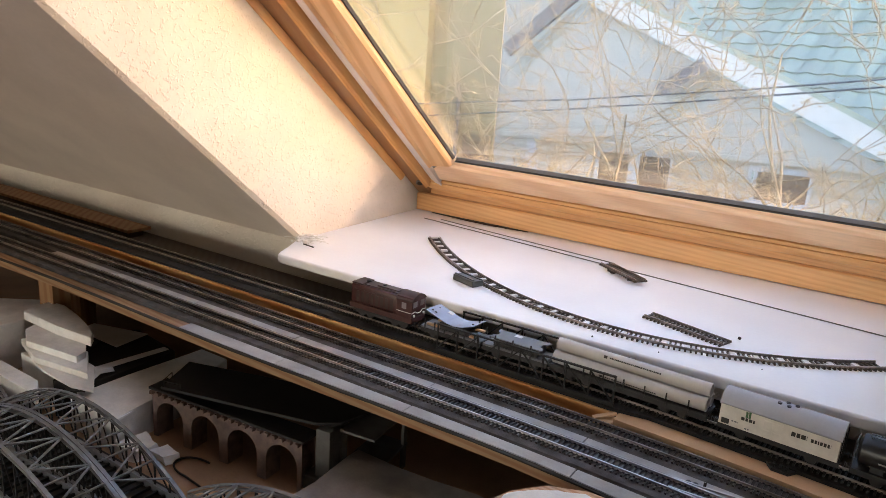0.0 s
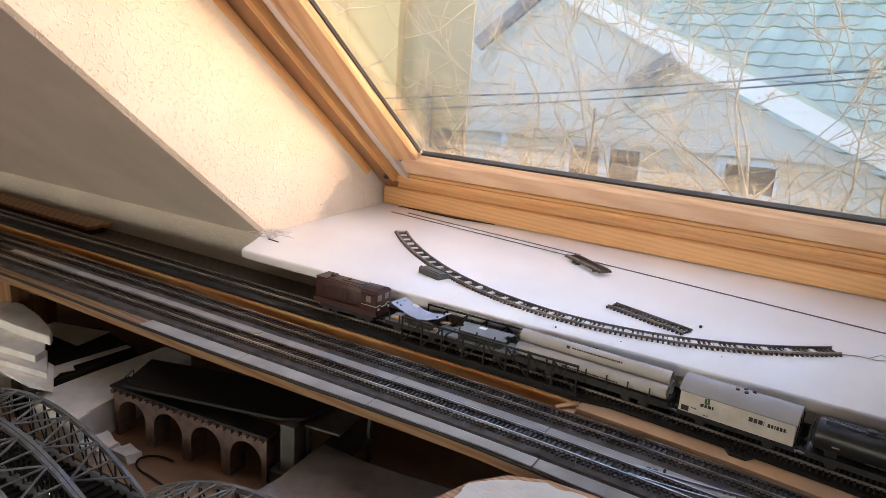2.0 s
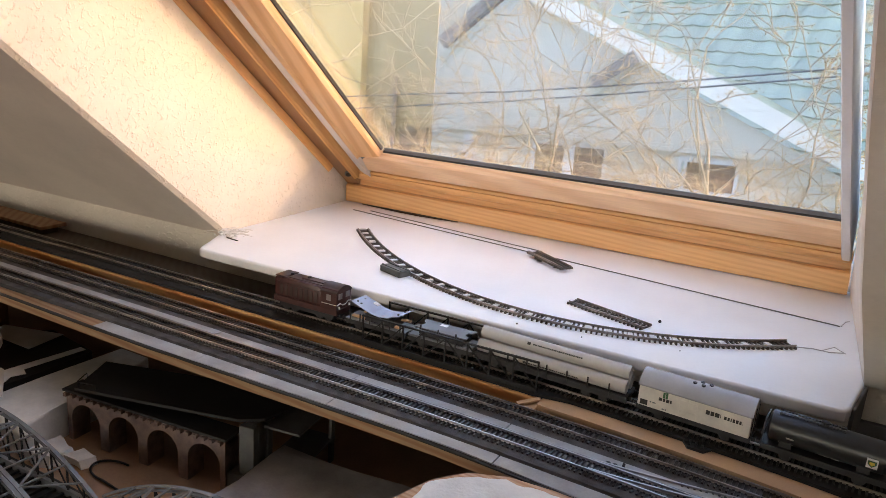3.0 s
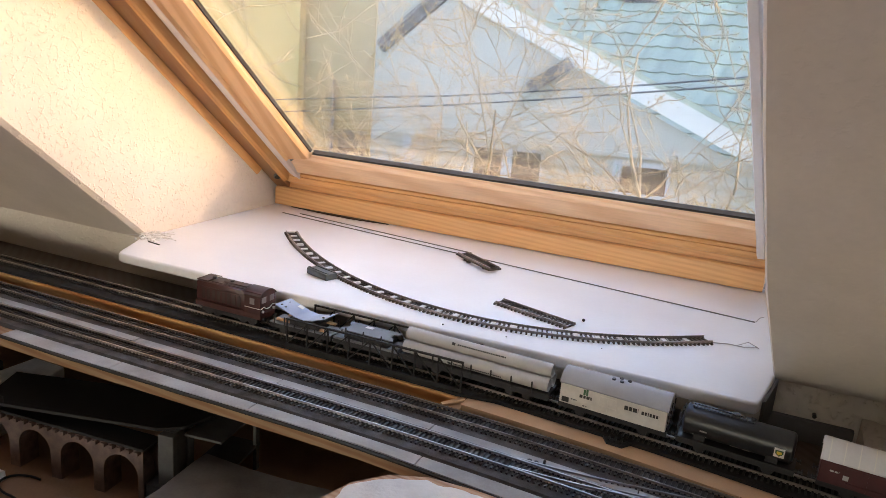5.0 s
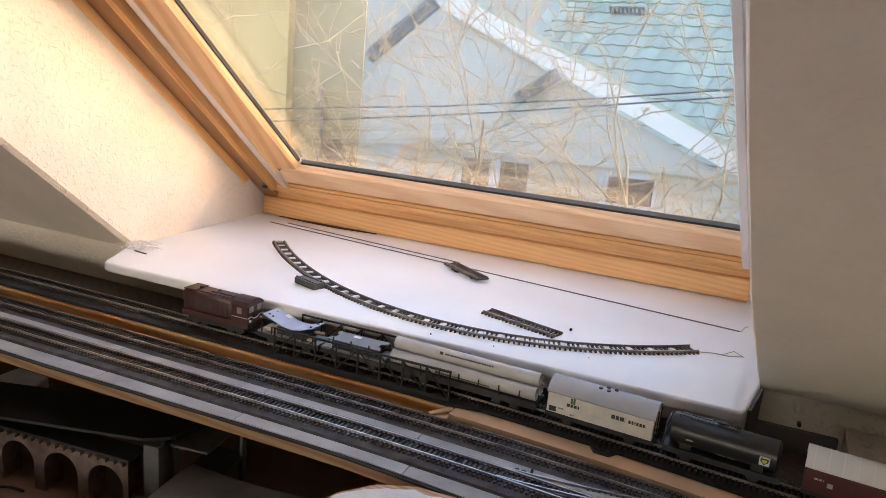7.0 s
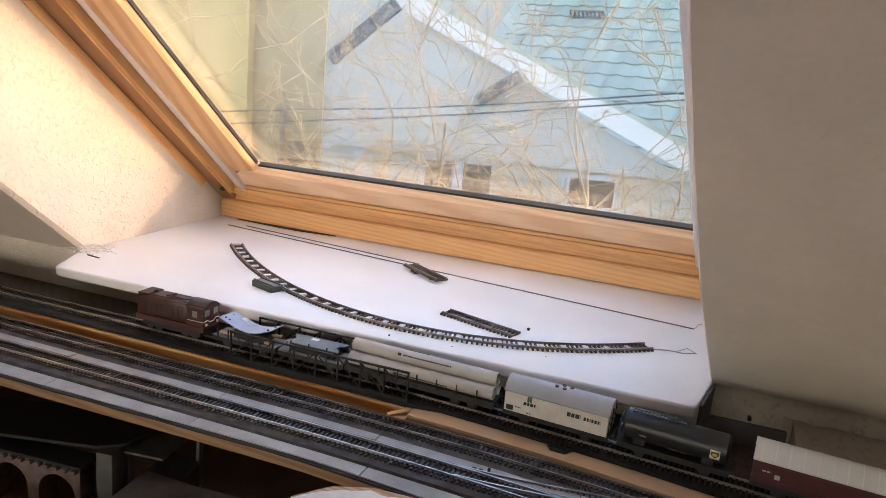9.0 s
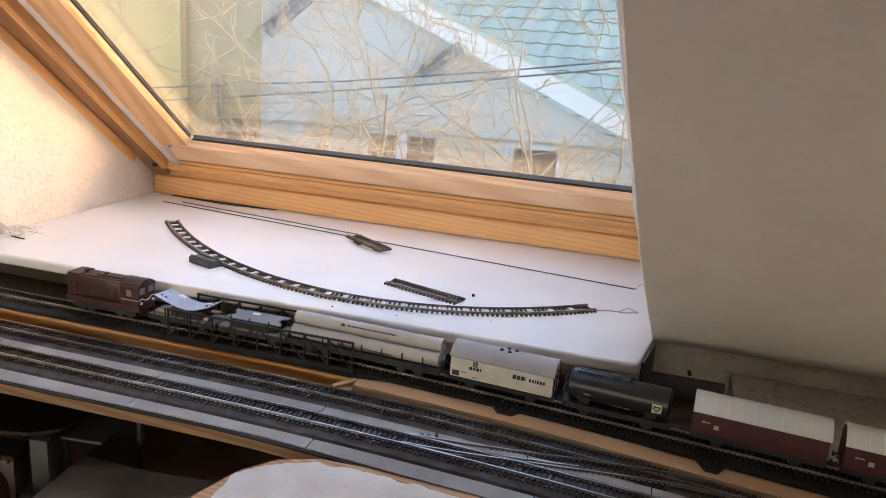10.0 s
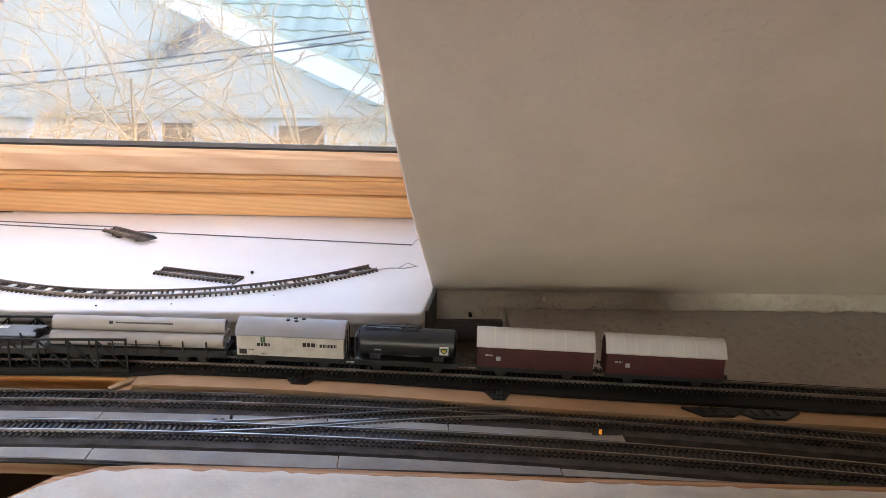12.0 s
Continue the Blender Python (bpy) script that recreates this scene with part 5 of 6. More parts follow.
pier = thing("bridge_pier", "grey model concrete bridge pier with open side frames", "pier", pose(0.296, -0.157, Z_LOW, 0, 0, 8))
bm = bmesh.new()
box(bm, -0.022, 0.022, -0.024, 0.024, 0, 0.022, 0.0015)
part("footing", bm, CONCRETE, pier)
for y in (-0.014, 0.014):
    bm = bmesh.new()
    box(bm, -0.0095, 0.0095, y - 0.005, y + 0.005, 0.022, 0.0812, 0.001)
    part("column", bm, CONCRETE, pier)
bm = bmesh.new()
box(bm, -0.006, 0.006, -0.009, 0.009, 0.022, 0.0812)
part("web", bm, CONCRETE, pier)
for z in (0.030, 0.074):
    bm = bmesh.new()
    box(bm, 0.010, 0.055, 0.000, 0.085, z, z + 0.003, 0.0006)
    part("side_shelf", bm, CONCRETE, pier)
for px in (0.012, 0.052):
    bm = bmesh.new()
    box(bm, px - 0.002, px + 0.002, 0.076, 0.084, 0.0, 0.074)
    part("side_leg", bm, CONCRETE, pier)


def bowstring(name, x0, x1, y0, y1, z0, rise, label):
    """Bowstring arch bridge: two arches, hangers, deck beams and lattice bracing between the arches."""
    b = thing(name, label, "bridge", pose(x0, (y0 + y1) / 2, z0 - 0.006), "grey bowstring bridges")
    n = 14
    f = lambda t: rise * (1 - (2 * t - 1) ** 2)
    for y in (y0, y1):
        pts = [(x0 + (x1 - x0) * k / 28, y, z0 + 0.006 + f(k / 28)) for k in range(29)]
        for d, w in ((0.0, 0.0042), (0.0045, 0.0026)):
            bm = bmesh.new()
            rings = [[bm.verts.new((p[0], p[1] + a, p[2] - d + c)) for a, c in ((-w / 2, -0.0009), (w / 2, -0.0009), (w / 2, 0.0009), (-w / 2, 0.0009))] for p in pts]
            for p, q in zip(rings, rings[1:]):
                for k in range(4):
                    bm.faces.new((p[k], p[(k + 1) % 4], q[(k + 1) % 4], q[k]))
            bm.faces.new(rings[0])
            bm.faces.new(rings[-1])
            part("arch", bm, BRIDGE, b, at_world=True)
        bm = bmesh.new()
        bar(bm, (x0, y, z0), (x1, y, z0), 0.004, 0.008)
        part("deck_beam", bm, BRIDGE, b, at_world=True)
        for k in range(1, n):
            t = k / n
            if f(t) < 0.012:
                continue
            x = x0 + (x1 - x0) * t
            bm = bmesh.new()
            bar(bm, (x, y, z0 + 0.004), (x, y, z0 + 0.002 + f(t)), 0.0018, 0.0014, (0, 1, 0))
            part("hanger", bm, IRON, b, at_world=True)
            bm = bmesh.new()
            x2 = x0 + (x1 - x0) * (t + 1 / n)
            bar(bm, (x2, y, z0 + 0.004), (x, y, z0 + 0.002 + f(t)), 0.0013, 0.0011, (0, 1, 0))
            part("brace", bm, IRON, b, at_world=True)
    for k in range(2, n - 1):
        t, t2 = k / n, (k + 1) / n
        xa, xb = x0 + (x1 - x0) * t, x0 + (x1 - x0) * t2
        za, zb = z0 + 0.006 + f(t), z0 + 0.006 + f(t2)
        for p, q in (((xa, y0, za), (xa, y1, za)), ((xa, (y0, y1)[k % 2], za), (xb, (y1, y0)[k % 2], zb))):
            bm = bmesh.new()
            bar(bm, p, q, 0.0024, 0.0014)
            part("lattice", bm, BRIDGE, b, at_world=True)
    for k in range(0, n * 2):
        bm = bmesh.new()
        x = x0 + (x1 - x0) * (k + 0.5) / (2 * n)
        box(bm, x - 0.0012, x + 0.0012, y0 + 0.002, y1 - 0.002, z0 - 0.003, z0)
        part("cross_beam", bm, IRON, b, at_world=True)


for x0, x1, y0, y1, what in ((-0.108, 0.232, -0.359, -0.309, "between two others"), (-0.454, -0.114, -0.359, -0.309, "beside white packing foam"),
                             (0.238, 0.578, -0.359, -0.309, "near the plaster hill"), (-0.108, 0.232, -0.414, -0.364, "in the front row")):
    bowstring("bowstring_bridge", x0, x1, y0, y1, 0.842 if x0 > 0 else 0.830, 0.056, "grey plastic bowstring arch bridge " + what)
bm = bmesh.new()
box(bm, -0.46, 0.60, -0.43, -0.296, Z_LOW + 0.0005, 0.8262, 0.002)
tagged(part("foam_plinth", bm, BLACKCARD), "dark painted foam plinth under the arch bridges", "plinth")
bm = bmesh.new()
box(bm, 0.240, 0.576, -0.358, -0.310, 0.8265, 0.8384, 0.001)
tagged(part("foam_plinth", bm, BLACKCARD), "thin dark foam strip raising one arch bridge", "plinth")


def sheet(name, pts, mat, label, thick=0.0012):
    """A flat scrap of card or paper by its corners in space."""
    bm = bmesh.new()
    pts = [Vector(p) for p in pts]
    nrm = (pts[1] - pts[0]).cross(pts[2] - pts[0]).normalized() * thick
    a = [bm.verts.new(p) for p in pts]
    b = [bm.verts.new(p + nrm) for p in pts]
    n = len(pts)
    for k in range(n):
        bm.faces.new((a[k], a[(k + 1) % n], b[(k + 1) % n], b[k]))
    bm.faces.new(a[::-1])
    bm.faces.new(b)
    return tagged(part(name, bm, mat), label, "card")


def rough_block(name, x0, x1, y0, y1, z0, z1, seed, mat, label, amp=0.004):
    """A broken foam block with uneven faces."""
    bm = bmesh.new()
    vs = box(bm, x0, x1, y0, y1, z0, z1)
    bmesh.ops.subdivide_edges(bm, edges=bm.edges[:], cuts=5, use_grid_fill=True)
    for v in bm.verts:
        q = v.co * 28
        d = noise.noise_vector((q.x, q.y, q.z + seed)) * amp
        if v.co.z < z0 + 1e-5:
            d.z = 0
        v.co += d
    return tagged(part(name, bm, mat, None, "", True), label, "foam block")


def slab_of(name, outline, z0, z1, mat, label, parent=None, bev=0.0):
    bm = bmesh.new()
    plate(bm, outline, z0, z1)
    if bev:
        bmesh.ops.bevel(bm, geom=bm.edges[:], offset=bev, segments=2, affect="EDGES", profile=0.5)
    if parent is not None:
        return part(name, bm, mat, parent, label, at_world=True)
    return tagged(part(name, bm, mat), label, "card" if z1 - z0 < 0.004 else "foam block")


# white packing foam: fins stacked over one another under a half-moon piece
pack = thing("packing_foam", "white moulded styrofoam packing piece with fins and a rounded top", "packing foam", pose(-0.20, -0.24, Z_LOW))
slab_of("half_moon", [(-0.258, -0.208), (-0.270, -0.186), (-0.271, -0.159), (-0.241, -0.1545), (-0.184, -0.167), (-0.134, -0.182), (-0.112, -0.190), (-0.098, -0.202), (-0.171, -0.2077)],
        0.8765, 0.890, STYRO, "", pack, 0.002)
slab_of("fin", [(-0.2225, -0.2246), (-0.240, -0.190), (-0.168, -0.185), (-0.139, -0.185), (-0.093, -0.2135), (-0.085, -0.2317), (-0.183, -0.245)], 0.8665, 0.8762, STYRO, "", pack, 0.0008)
slab_of("fin", [(-0.215, -0.2355), (-0.220, -0.190), (-0.110, -0.200), (-0.0475, -0.2398), (-0.1454, -0.2554)], 0.8575, 0.8662, STYRO, "", pack, 0.0008)
slab_of("fin", [(-0.175, -0.2474), (-0.190, -0.200), (-0.080, -0.210), (-0.0154, -0.252), (-0.050, -0.262), (-0.1179, -0.260)], 0.8535, 0.8572, STYRO, "", pack, 0.0008)
slab_of("foot", [(-0.200, -0.245), (-0.190, -0.195), (-0.100, -0.205), (-0.050, -0.245)], Z_LOW, 0.8532, STYRO, "", pack, 0.001)
slab_of("foam_box", [(-0.400, -0.200), (-0.316, -0.136), (-0.285, -0.172), (-0.264, -0.205), (-0.264, -0.262), (-0.320, -0.262)], Z_LOW, 0.8755, STYRO, "white styrofoam box end beside the packing piece", None, 0.002)
slab_of("foam_sheet", [(-0.27, -0.290), (-0.229, -0.266), (-0.115, -0.268), (-0.075, -0.292)], Z_LOW, 0.846, STYRO, "flat white styrofoam sheet behind the arch bridges", None, 0.001)
slab_of("black_foam", [(-0.090, -0.262), (-0.177, -0.200), (-0.222, -0.13), (-0.162, -0.085), (-0.057, -0.10), (-0.050, -0.18), (-0.052, -0.235)], Z_LOW, 0.8505, BLACKCARD,
        "black painted foam base under cards and paper")
slab_of("black_card", [(-0.107, -0.249), (-0.115, -0.210), (-0.062, -0.222), (-0.031, -0.255), (-0.047, -0.268)], 0.8507, 0.8525, BLACKCARD, "torn black card lying on dark foam")
slab_of("black_card", [(-0.177, -0.199), (-0.246, -0.125), (-0.163, -0.150), (-0.132, -0.195)], 0.8507, 0.8530, BLACKCARD, "folded black card beside white packing foam")
slab_of("paper_strip", [(-0.088, -0.252), (-0.074, -0.105), (-0.062, -0.106), (-0.072, -0.250)], 0.8532, 0.8540, PAPER, "long narrow strip of white paper on black card")
slab_of("paper_scrap", [(-0.056, -0.233), (-0.077, -0.212), (-0.072, -0.190), (-0.054, -0.198), (-0.060, -0.214), (-0.050, -0.231)], 0.8532, 0.8539, PAPER, "torn scrap of white paper on black card")
slab_of("paper_sheet", [(-0.222, -0.150), (-0.227, -0.118), (-0.132, -0.090), (-0.122, -0.150)], 0.8532, 0.8540, PAPER, "pale paper sheet lying under the shelf")
slab_of("foam_sheet", [(-0.047, -0.266), (-0.047, -0.18), (-0.047, -0.06), (0.010, -0.06), (0.034, -0.150), (0.034, -0.186), (0.040, -0.226), (0.052, -0.268)], Z_LOW, 0.845, STYRO,
        "broken white styrofoam slab behind the viaduct", None, 0.003)
rough_block("foam_rubble", 0.058, 0.092, -0.268, -0.232, Z_LOW, 0.815, 9, STYRO, "crumbled white styrofoam rubble on the baseboard", 0.011)
rough_block("foam_rubble", 0.090, 0.116, -0.248, -0.226, Z_LOW, 0.813, 2, STYRO, "broken lump of white styrofoam by the viaduct", 0.009)
rough_block("grey_mound", 0.31, 0.62, -0.29, -0.12, Z_LOW, 0.838, 6, MOUND, "rough grey modelling paper mound", 0.010)
bm = bmesh.new()
tube(bm, [(0.150 + 0.03 * math.cos(a), -0.232 + 0.018 * math.sin(a), Z_LOW + 0.003) for a in [math.pi * (0.45 + 1.1 * k / 14) for k in range(15)]] + [(0.185, -0.253, Z_LOW + 0.003)], 0.0013, 6)
tagged(part("bent_track_strip", bm, IRON), "curved dark plastic strip on the brown baseboard", "strip")

# ---- plastered hill on its plywood board ----
bm = bmesh.new()
hill = [(0.548, -0.66), (0.553, -0.36), (0.560, -0.300), (0.572, -0.262), (0.592, -0.237), (0.622, -0.2235), (0.66, -0.221), (0.80, -0.2285), (1.0, -0.242), (1.25, -0.256), (1.75, -0.30), (1.75, -0.66)]
plate(bm, hill, 0.945, 0.9640)
hb = tagged(part("hill_board", bm, PLYHILL), "plywood board with a rounded corner under a plaster hill", "board", kind="structure")
for x, y in ((0.70, -0.40), (1.5, -0.45)):
    bm = bmesh.new()
    box(bm, x - 0.02, x + 0.02, y - 0.02, y + 0.02, 0.0, 0.945)
    part("leg", bm, POST, hb)


def hill_inset(x):
    """The board's far edge at x."""
    for (xa, ya), (xb, yb) in zip(hill[3:], hill[4:]):
        if xa <= x <= xb:
            return ya + (yb - ya) * (x - xa) / (xb - xa)
    return -0.30


bm = bmesh.new()
nx, ny = 150, 46
grid = []
for i in range(nx + 1):
    col = []
    for j in range(ny + 1):
        s = (j / ny) ** 1.6
        x = 0.574 + (1.72 - 0.574) * (i / nx) ** 1.25
        rag = 0.0035 * noise.noise((x * 70, 2, 0)) + 0.0018 * noise.noise((x * 210, 5, 0))
        top = hill_inset(x) - 0.0070 + rag
        y = top - (top + 0.60) * s
        xx = x + (0.006 * noise.noise((y * 60, 9, 0)) if i == 0 else 0)
        edge = min(1, (top - y) / 0.012, (xx - 0.568) / 0.02)
        z = 0.9642 + 0.0042 * max(0, edge) ** 0.5 + 0.0035 * noise.noise((xx * 14, y * 14, 0)) * max(0, edge) + 0.0012 * noise.noise((xx * 60, y * 60, 3)) * max(0, edge)
        z += 0.03 * max(0, min(1, (top - y - 0.03) / 0.3)) ** 1.4
        col.append(bm.verts.new((xx, y, z)))
    grid.append(col)
for a, b in zip(grid, grid[1:]):
    for j in range(ny):
        bm.faces.new((a[j], b[j], b[j + 1], a[j + 1]))
tagged(part("plaster_hill", bm, PLASTERHILL, None, "", True), "rough white modelling plaster hill with a ragged edge", "hill")
# a sprig of moss on the shelf's edge
moss = thing("moss_sprig", "small sprig of green model grass on the shelf edge", "grass", pose(1.165, -0.24, 0.951))
for k in range(7):
    bm = bmesh.new()
    a = radians(20 + 24 * k)
    p = Vector((1.165, -0.2385, 0.951))
    tube(bm, [p, p + Vector((math.cos(a) * 0.011, 0.002, 0.006)), p + Vector((math.cos(a) * 0.023, 0.001, 0.004 + 0.003 * math.sin(a)))], [0.0006, 0.0005, 0.0002], 5)
    part("blade", bm, LEAF, moss, at_world=True)

# ---- outdoors ----
GROUND = -4.6
bm = bmesh.new()
box(bm, -600, 600, -600, 600, GROUND - 1, GROUND)
structure("ground", bm, GRASS, "rough spring lawn between the houses", "ground")

house = thing("gabled_house", "pale rendered house with white bargeboards and a green tiled roof", "house", pose(-1.5, 9.3, GROUND))
YH = 9.0
bm = bmesh.new()
prof = [(-4.16, GROUND), (1.75, GROUND), (1.75, -0.20), (-3.10, 2.02), (-4.16, 1.10)]
holes = [(-2.82, -1.82, -0.95, 0.24), (-0.90, -0.15, -0.30, 0.20), (-3.80, -3.62, -0.30, 0.33)]
xs_h = sorted({p[0] for p in prof} | {h[k] for h in holes for k in (0, 1)})


def gable_z(x):
    return 2.02 - 0.458 * (x + 3.10) if x > -3.10 else 2.02 + 0.87 * (x + 3.10)


for xa, xb in zip(xs_h, xs_h[1:]):
    spans = [(GROUND, None)]
    for h in holes:
        if h[0] - 1e-6 <= xa and xb <= h[1] + 1e-6:
            spans = [(GROUND, h[2]), (h[3], None)]
    for z0, z1 in spans:
        za, zb = (z1, z1) if z1 is not None else (gable_z(xa), gable_z(xb))
        vs = [bm.verts.new(p) for p in ((xa, YH, z0), (xb, YH, z0), (xb, YH, zb), (xa, YH, za), (xa, YH + 0.3, z0), (xb, YH + 0.3, z0), (xb, YH + 0.3, zb), (xa, YH + 0.3, za))]
        for q in ((0, 1, 2, 3), (7, 6, 5, 4), (0, 4, 5, 1), (1, 5, 6, 2), (2, 6, 7, 3), (3, 7, 4, 0)):
            bm.faces.new([vs[k] for k in q])
part("wall", bm, WALLBLUE, house, at_world=True)
bm = bmesh.new()
box(bm, -4.16, 1.75, YH - 0.08, YH, 0.245, 0.30)
box(bm, -4.16, 1.75, YH - 0.04, YH, 0.30, 0.335)
part("string_course", bm, WALLBLUE, house, "grey moulded band over the windows", at_world=True)
for x0, x1, z0, z1 in holes:
    fr = bmesh.new()
    m = (x0 + x1) / 2
    for a in (x0 + 0.02, m - 0.05, m + 0.05, x1 - 0.02) if x0 < -1 else (x0 + 0.02, x0 + 0.09, x1 - 0.02):
        box(fr, a - 0.02, a + 0.02, YH - 0.02, YH + 0.06, z0, z1)
    box(fr, x0, x1, YH - 0.015, YH + 0.055, z1 - 0.07, z1)
    box(fr, x0, x1, YH - 0.015, YH + 0.055, z0, z0 + 0.07)
    w = part("window", fr, WINFRAME, house, "white window frame", at_world=True)
    for a, b in ((x0 + 0.04, m - 0.07), (m + 0.07, x1 - 0.04)) if x0 < -1 else ((x0 + 0.11, x1 - 0.04),):
        bm = bmesh.new()
        box(bm, a, b, YH + 0.03, YH + 0.045, z0 + 0.07, z1 - 0.07)
        part("pane", bm, PANE, w, at_world=True)
    if x0 > -1:
        continue
    bm = bmesh.new()
    box(bm, m - 0.045, m + 0.045, YH - 0.03, YH - 0.021, z0, z1)
    part("mullion", bm, WINFRAME, w, at_world=True)
bm = bmesh.new()
bar(bm, (-3.50, YH - 0.10, 2.34), (1.95, YH - 0.10, -0.05), 0.25, 0.05, (0, 1, 0))
part("bargeboard", bm, VERGE, house, "white sloping bargeboard", at_world=True)
bm = bmesh.new()
bar(bm, (-3.50, YH + 0.06, 2.51), (1.95, YH + 0.06, 0.12), 0.07, 0.34, (0, 1, 0))
part("verge_tiles", bm, TILE, house, "green verge edge", at_world=True)
for a, b, w in (((-3.30, 2.16), (-4.17, 1.39), 0.17), ((-1.60, 1.40), (-2.12, 1.02), 0.16)):
    bm = bmesh.new()
    bar(bm, (a[0], YH - 0.19, a[1]), (b[0], YH - 0.12, b[1]), w, 0.14, (0, 1, 0))
    part("bracket", bm, DARKWOOD, house, "dark weathered timber bracket", at_world=True)
# main roof behind the gable, facing the window
ROOF_A = radians(40)


ROOF_TURN = radians(25)
ROOF_ROW = Vector((math.cos(ROOF_TURN), -math.sin(ROOF_TURN), 0))
ROOF_UP = Vector((math.sin(ROOF_TURN) * math.cos(ROOF_A), math.cos(ROOF_TURN) * math.cos(ROOF_A), math.sin(ROOF_A)))
ROOF_OUT = ROOF_ROW.cross(ROOF_UP)


def roof_place(x, s):
    """A place on the roof: x along the courses, s up the slope."""
    return Vector((-3.4, YH + 2.9, -1.0)) + ROOF_ROW * x + ROOF_UP * s


bm = bmesh.new()
a = [roof_place(-1.0, 0), roof_place(6.2, 0), roof_place(6.2, 8.0), roof_place(-1.0, 8.0)]
vs = [bm.verts.new(p - ROOF_OUT * 0.03) for p in a] + [bm.verts.new(p - ROOF_OUT * 0.15) for p in a]
for q in ((0, 1, 2, 3), (7, 6, 5, 4), (0, 4, 5, 1), (1, 5, 6, 2), (2, 6, 7, 3), (3, 7, 4, 0)):
    bm.faces.new([vs[k] for k in q])
roof = part("roof", bm, TILE, house, "green tiled main roof", at_world=True)
bm = bmesh.new()
nt_ = 8
W_T, L_T = 0.40, 0.37
prof = [(-0.5 + k / nt_, 0.030 * math.sin(math.pi * min(1, k / nt_ * 1.25)) ** 2 + (0.012 if k == nt_ else 0)) for k in range(nt_ + 1)]
lo = [bm.verts.new((p * W_T, -0.03, h + 0.040)) for p, h in prof]
hi = [bm.verts.new((p * W_T, L_T, h + 0.002)) for p, h in prof]
bo = [bm.verts.new((p * W_T, -0.03, h + 0.004)) for p, h in prof]
for k in range(nt_):
    bm.faces.new((lo[k], lo[k + 1], hi[k + 1], hi[k]))
    bm.faces.new((bo[k], bo[k + 1], lo[k + 1], lo[k]))
tile = mesh_of("tile", bm, TILE, True)
rot = Matrix((ROOF_ROW, ROOF_UP, ROOF_OUT)).transposed().to_4x4()
hinv = house.matrix_basis.inverted()
rnd = random.Random(4)
for r in range(4, 21):
    for k in range(17):
        p = roof_place(-0.4 + k * W_T, r * L_T)
        if p.z < gable_z(max(p.x, -3.1)) - 1.3:
            continue
        o = new("tile", tile)
        o.parent = roof
        o.matrix_basis = hinv @ Matrix.Translation(p + Vector((0, 0, rnd.uniform(0, 0.006)))) @ rot @ Matrix.Rotation(rnd.uniform(-0.01, 0.01), 4, "Z")
bm = bmesh.new()
p = roof_place(0.7, 5.8)
for k in range(9):
    bar(bm, p + ROOF_ROW * 0.09 * k + ROOF_OUT * 0.05, p + ROOF_ROW * 0.09 * k + ROOF_OUT * 0.25, 0.05, 0.03)
for h in (0.08, 0.23):
    bar(bm, p + ROOF_OUT * h, p + ROOF_ROW * 0.75 + ROOF_OUT * h, 0.03, 0.04)
part("snow_guard", bm, DARKWOOD, house, "dark snow guard on the roof", at_world=True)
turn = Matrix.Translation((-1.5, YH, 0)) @ Matrix.Rotation(radians(12), 4, "Z") @ Matrix.Translation((1.5, -YH, 0))
house.matrix_basis = turn @ house.matrix_basis

ochre = thing("ochre_house", "ochre rendered house standing beside the pale one", "house", pose(-7.0, 8.9, GROUND))
# wall in two pieces: right one coloured as shaded, left one as sunlit
bm = bmesh.new()
box(bm, -5.72, -4.52, 8.955, 8.98, GROUND, 4.2)
part("wall", bm, WALLOCHRE_SHADED, ochre, at_world=True)
bm = bmesh.new()
box(bm, -10.5, -5.72, 8.80, 8.98, GROUND, 4.2)
part("wall", bm, WALLOCHRE_LIT, ochre, "ochre rendered wall, its brighter yellow painted as sunlight", at_world=True)
bm = bmesh.new()
tube(bm, [(-5.16, 8.90, GROUND), (-5.16, 8.90, 0.86)], 0.035, 8)
part("downpipe", bm, DARKWOOD, ochre, "dark rainwater downpipe", at_world=True)
bm = bmesh.new()
prism(bm, [(8.3, 4.2), (9.3, 4.2), (8.8, 5.0)], -10.8, -4.2)
part("roof", bm, DARKWOOD, ochre, at_world=True)
bm = bmesh.new()
box(bm, -5.05, -4.58, 8.92, 8.955, -0.7, 0.15)
part("window", bm, PANE, ochre, at_world=True)
shed = thing("pale_house", "pale plain house wall seen behind the gable", "house", pose(-6.0, 21.5, GROUND))
bm = bmesh.new()
box(bm, -16.0, 0.5, 20.0, 23.0, GROUND, 9.5)
part("wall", bm, WALLBLUE, shed, at_world=True)

for pts in (((-8.8, 8.805, 0.10), (-8.2, 7.0, 0.22), (-3.80, 7.0, 0.755), (-2.44, 7.0, 0.905), (-0.66, 7.0, 1.160), (0.50, 7.0, 1.35), (7, 7.0, 2.5)), ((-8.9, 8.805, -0.12), (-8.2, 7.1, 0.02), (-3.80, 7.1, 0.615), (-2.43, 7.1, 0.805), (-1.30, 7.1, 0.98), (6, 7.1, 2.2))):
    bm = bmesh.new()
    tube(bm, pts, 0.010, 6)
    tagged(part("cable", bm, CABLE), "black overhead cable strung between the houses", "cable", group="overhead cables")


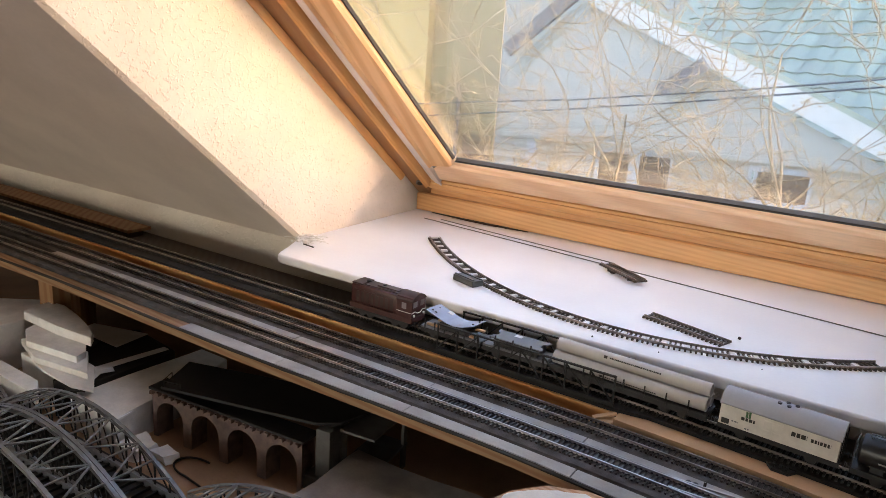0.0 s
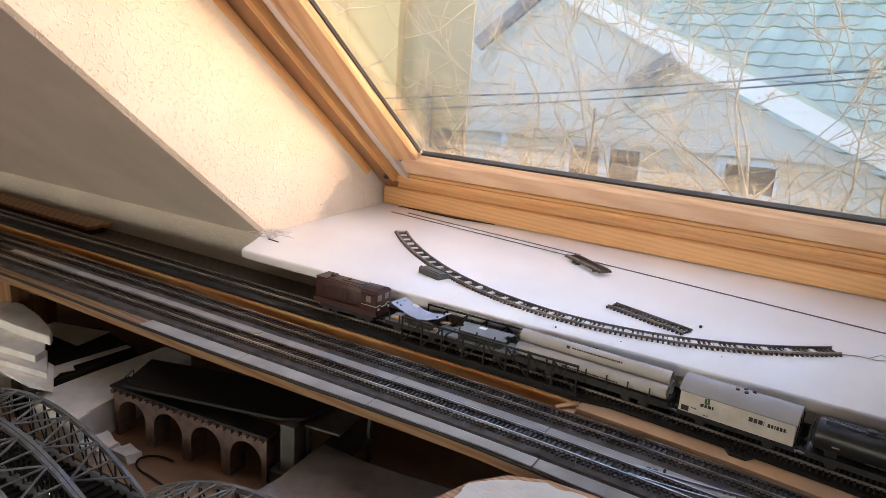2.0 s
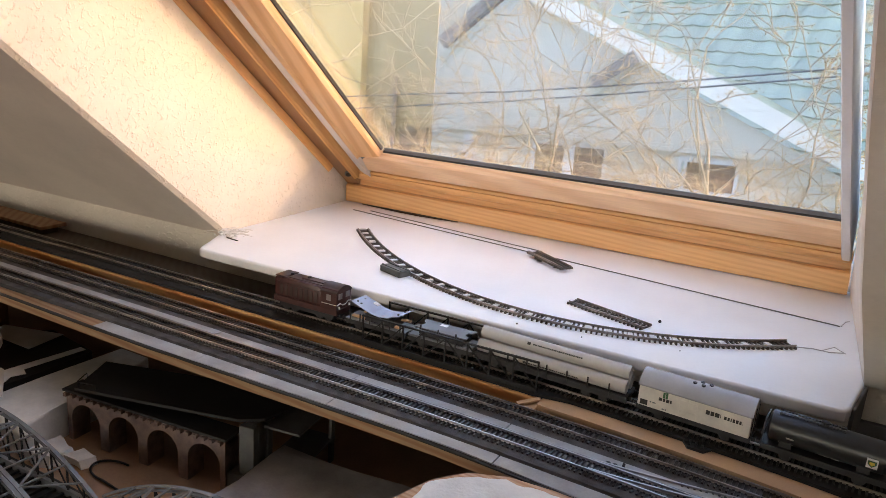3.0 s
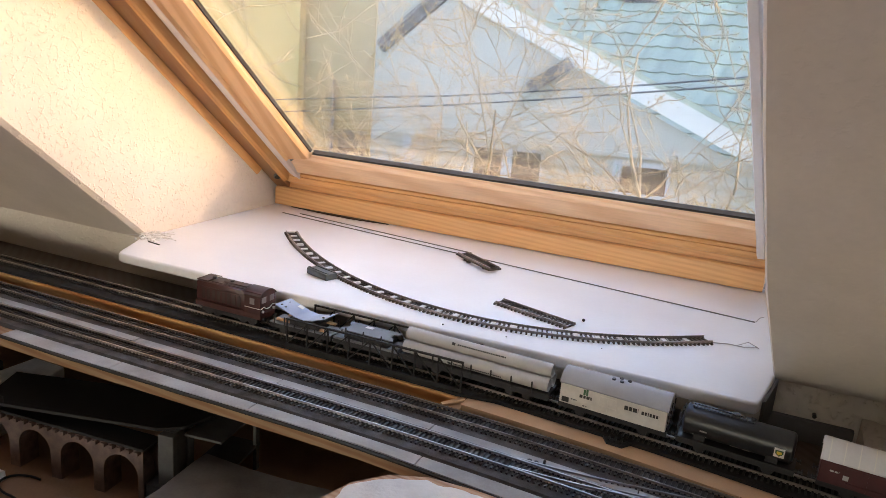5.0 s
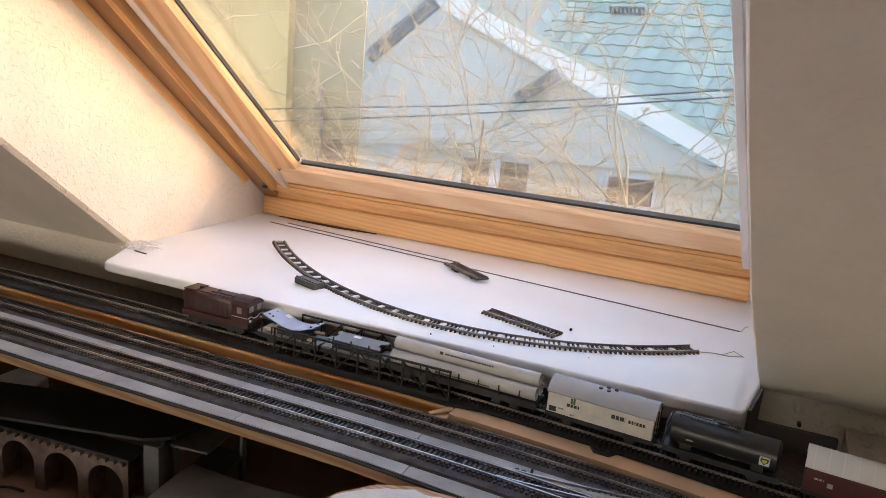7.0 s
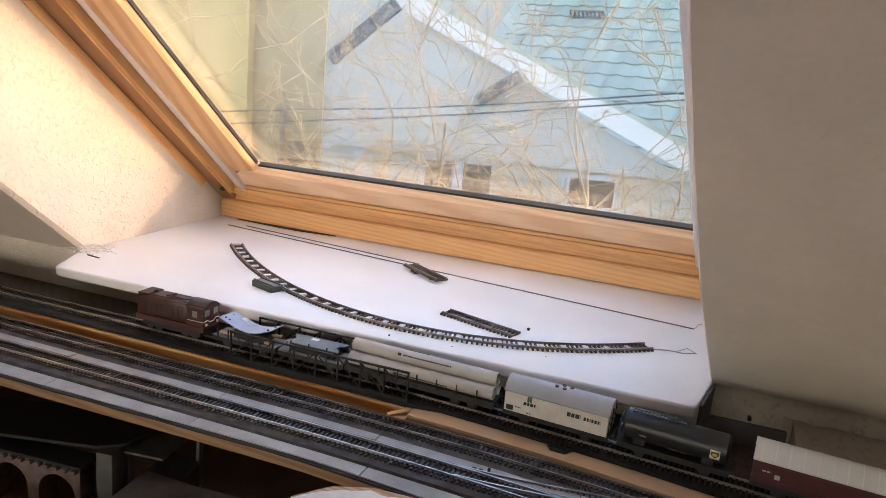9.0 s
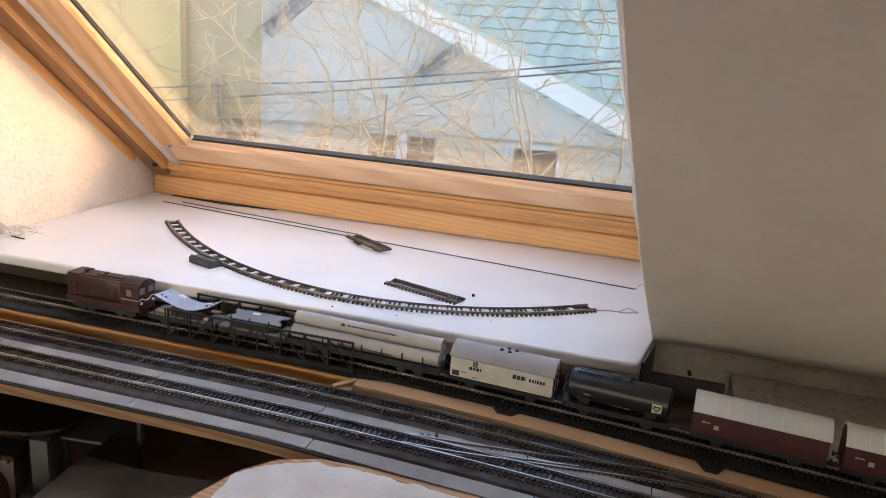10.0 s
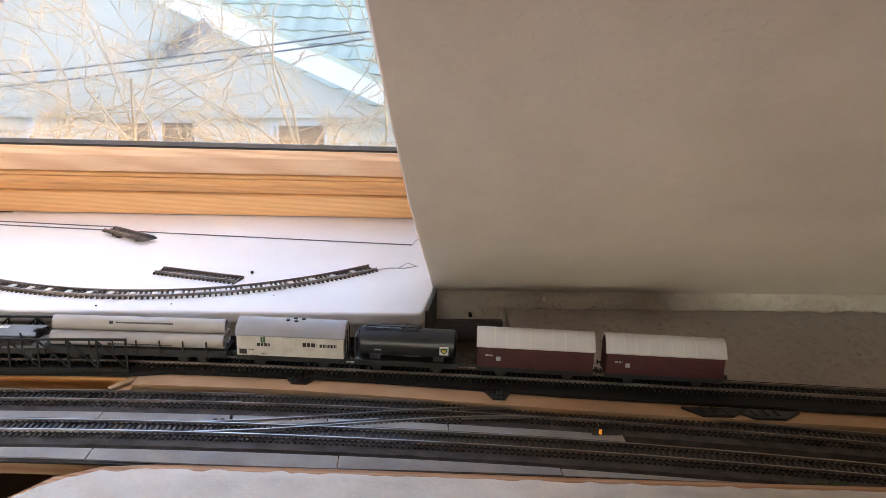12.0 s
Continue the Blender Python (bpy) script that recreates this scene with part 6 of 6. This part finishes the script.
def tree(bx, by, seed, limbs, spread, height, label):
    """Bare spring tree: tapered trunk, limbs that fork into fine twigs, and small buds along them."""
    rnd = random.Random(seed)
    base = thing("tree", label, "tree", pose(bx, by, GROUND), "bare spring trees")
    wood, twig, bud = bmesh.new(), bmesh.new(), ([], [])
    out = {0: wood, 1: twig}

    def buds(p, n):
        for _ in range(n):
            c = p + Vector((rnd.gauss(0, 0.018), rnd.gauss(0, 0.018), rnd.gauss(0, 0.018)))
            r = rnd.uniform(0.005, 0.011)
            k = len(bud[0])
            ax = Vector((rnd.gauss(0, 1), rnd.gauss(0, 1), rnd.gauss(0.6, 1))).normalized()
            s = ax.orthogonal().normalized() * r * 0.55
            t = ax.cross(s)
            bud[0].extend([c - ax * r, c + s, c + t, c - s, c - t, c + ax * r * 1.2])
            bud[1].extend([(k, k + 2, k + 1), (k, k + 3, k + 2), (k, k + 4, k + 3), (k, k + 1, k + 4), (k + 5, k + 1, k + 2), (k + 5, k + 2, k + 3), (k + 5, k + 3, k + 4), (k + 5, k + 4, k + 1)])

    def grow(p, d, length, r, level):
        n = 7 if level < 2 else 5
        pts, rad = [p.copy()], [r]
        step = length / n
        for k in range(n):
            d = (d + Vector((rnd.gauss(0, 0.2), rnd.gauss(0, 0.12), rnd.gauss(0.02, 0.15)))).normalized()
            p = p + d * step
            pts.append(p.copy())
            rad.append(r * (1 - 0.75 * (k + 1) / n))
            if level < 3 and k >= (1 if level else 2) and rnd.random() < 0.70:
                side = Vector((rnd.gauss(0, 1), rnd.gauss(0, 0.6), rnd.gauss(0.1, 0.7))).normalized()
                grow(p, (d * 0.55 + side * 0.8).normalized(), length * rnd.uniform(0.38, 0.62), rad[-1] * 0.6, level + 1)
            if level >= 2:
                buds(p, 3 if level == 2 else 4)
        tube(out[0] if level < 2 else out[1], pts, [max(0.0036, q) for q in rad], 7 if level < 2 else 4, cap=False)
        if level >= 2:
            buds(p, 4)

    root = Vector((bx, by, GROUND))
    crotch = Vector((bx + rnd.gauss(0, 0.1), by, GROUND + height))
    tube(wood, [root, (root + crotch) / 2 + Vector((0.06, 0.03, 0)), crotch], [0.09, 0.06, 0.04], 10, cap=False)
    for k in range(limbs):
        f = (k + 0.5) / limbs * 2 - 1
        d = Vector((f * spread + rnd.gauss(0, 0.1), rnd.gauss(0, 0.22), 1.0)).normalized()
        grow(crotch, d, rnd.uniform(1.9, 2.9), rnd.uniform(0.018, 0.030), 0)
    part("trunk", wood, BARK, base, at_world=True, smooth=True)
    tagged(part("twigs", twig, BARK, base, at_world=True), kind="stuff")
    me = bpy.data.meshes.new("buds")
    inv = base.matrix_basis.inverted()
    me.from_pydata([inv @ v for v in bud[0]], [], bud[1])
    me.materials.append(BUD)
    o = new("buds", me)
    o.parent = base
    tagged(o, "small golden spring buds", kind="stuff")


tree(-1.1, 4.6, 11, 8, 1.5, 3.5, "bare tree with golden spring buds outside the window")
tree(0.75, 4.1, 5, 7, 1.4, 3.7, "leafless tree with pale sunlit twigs and buds")
tree(-2.9, 5.4, 21, 5, 1.3, 3.5, "slim bare tree with pale budding twigs")
tree(0.2, 5.6, 33, 6, 1.6, 3.6, "bare spreading tree with many fine budding twigs")
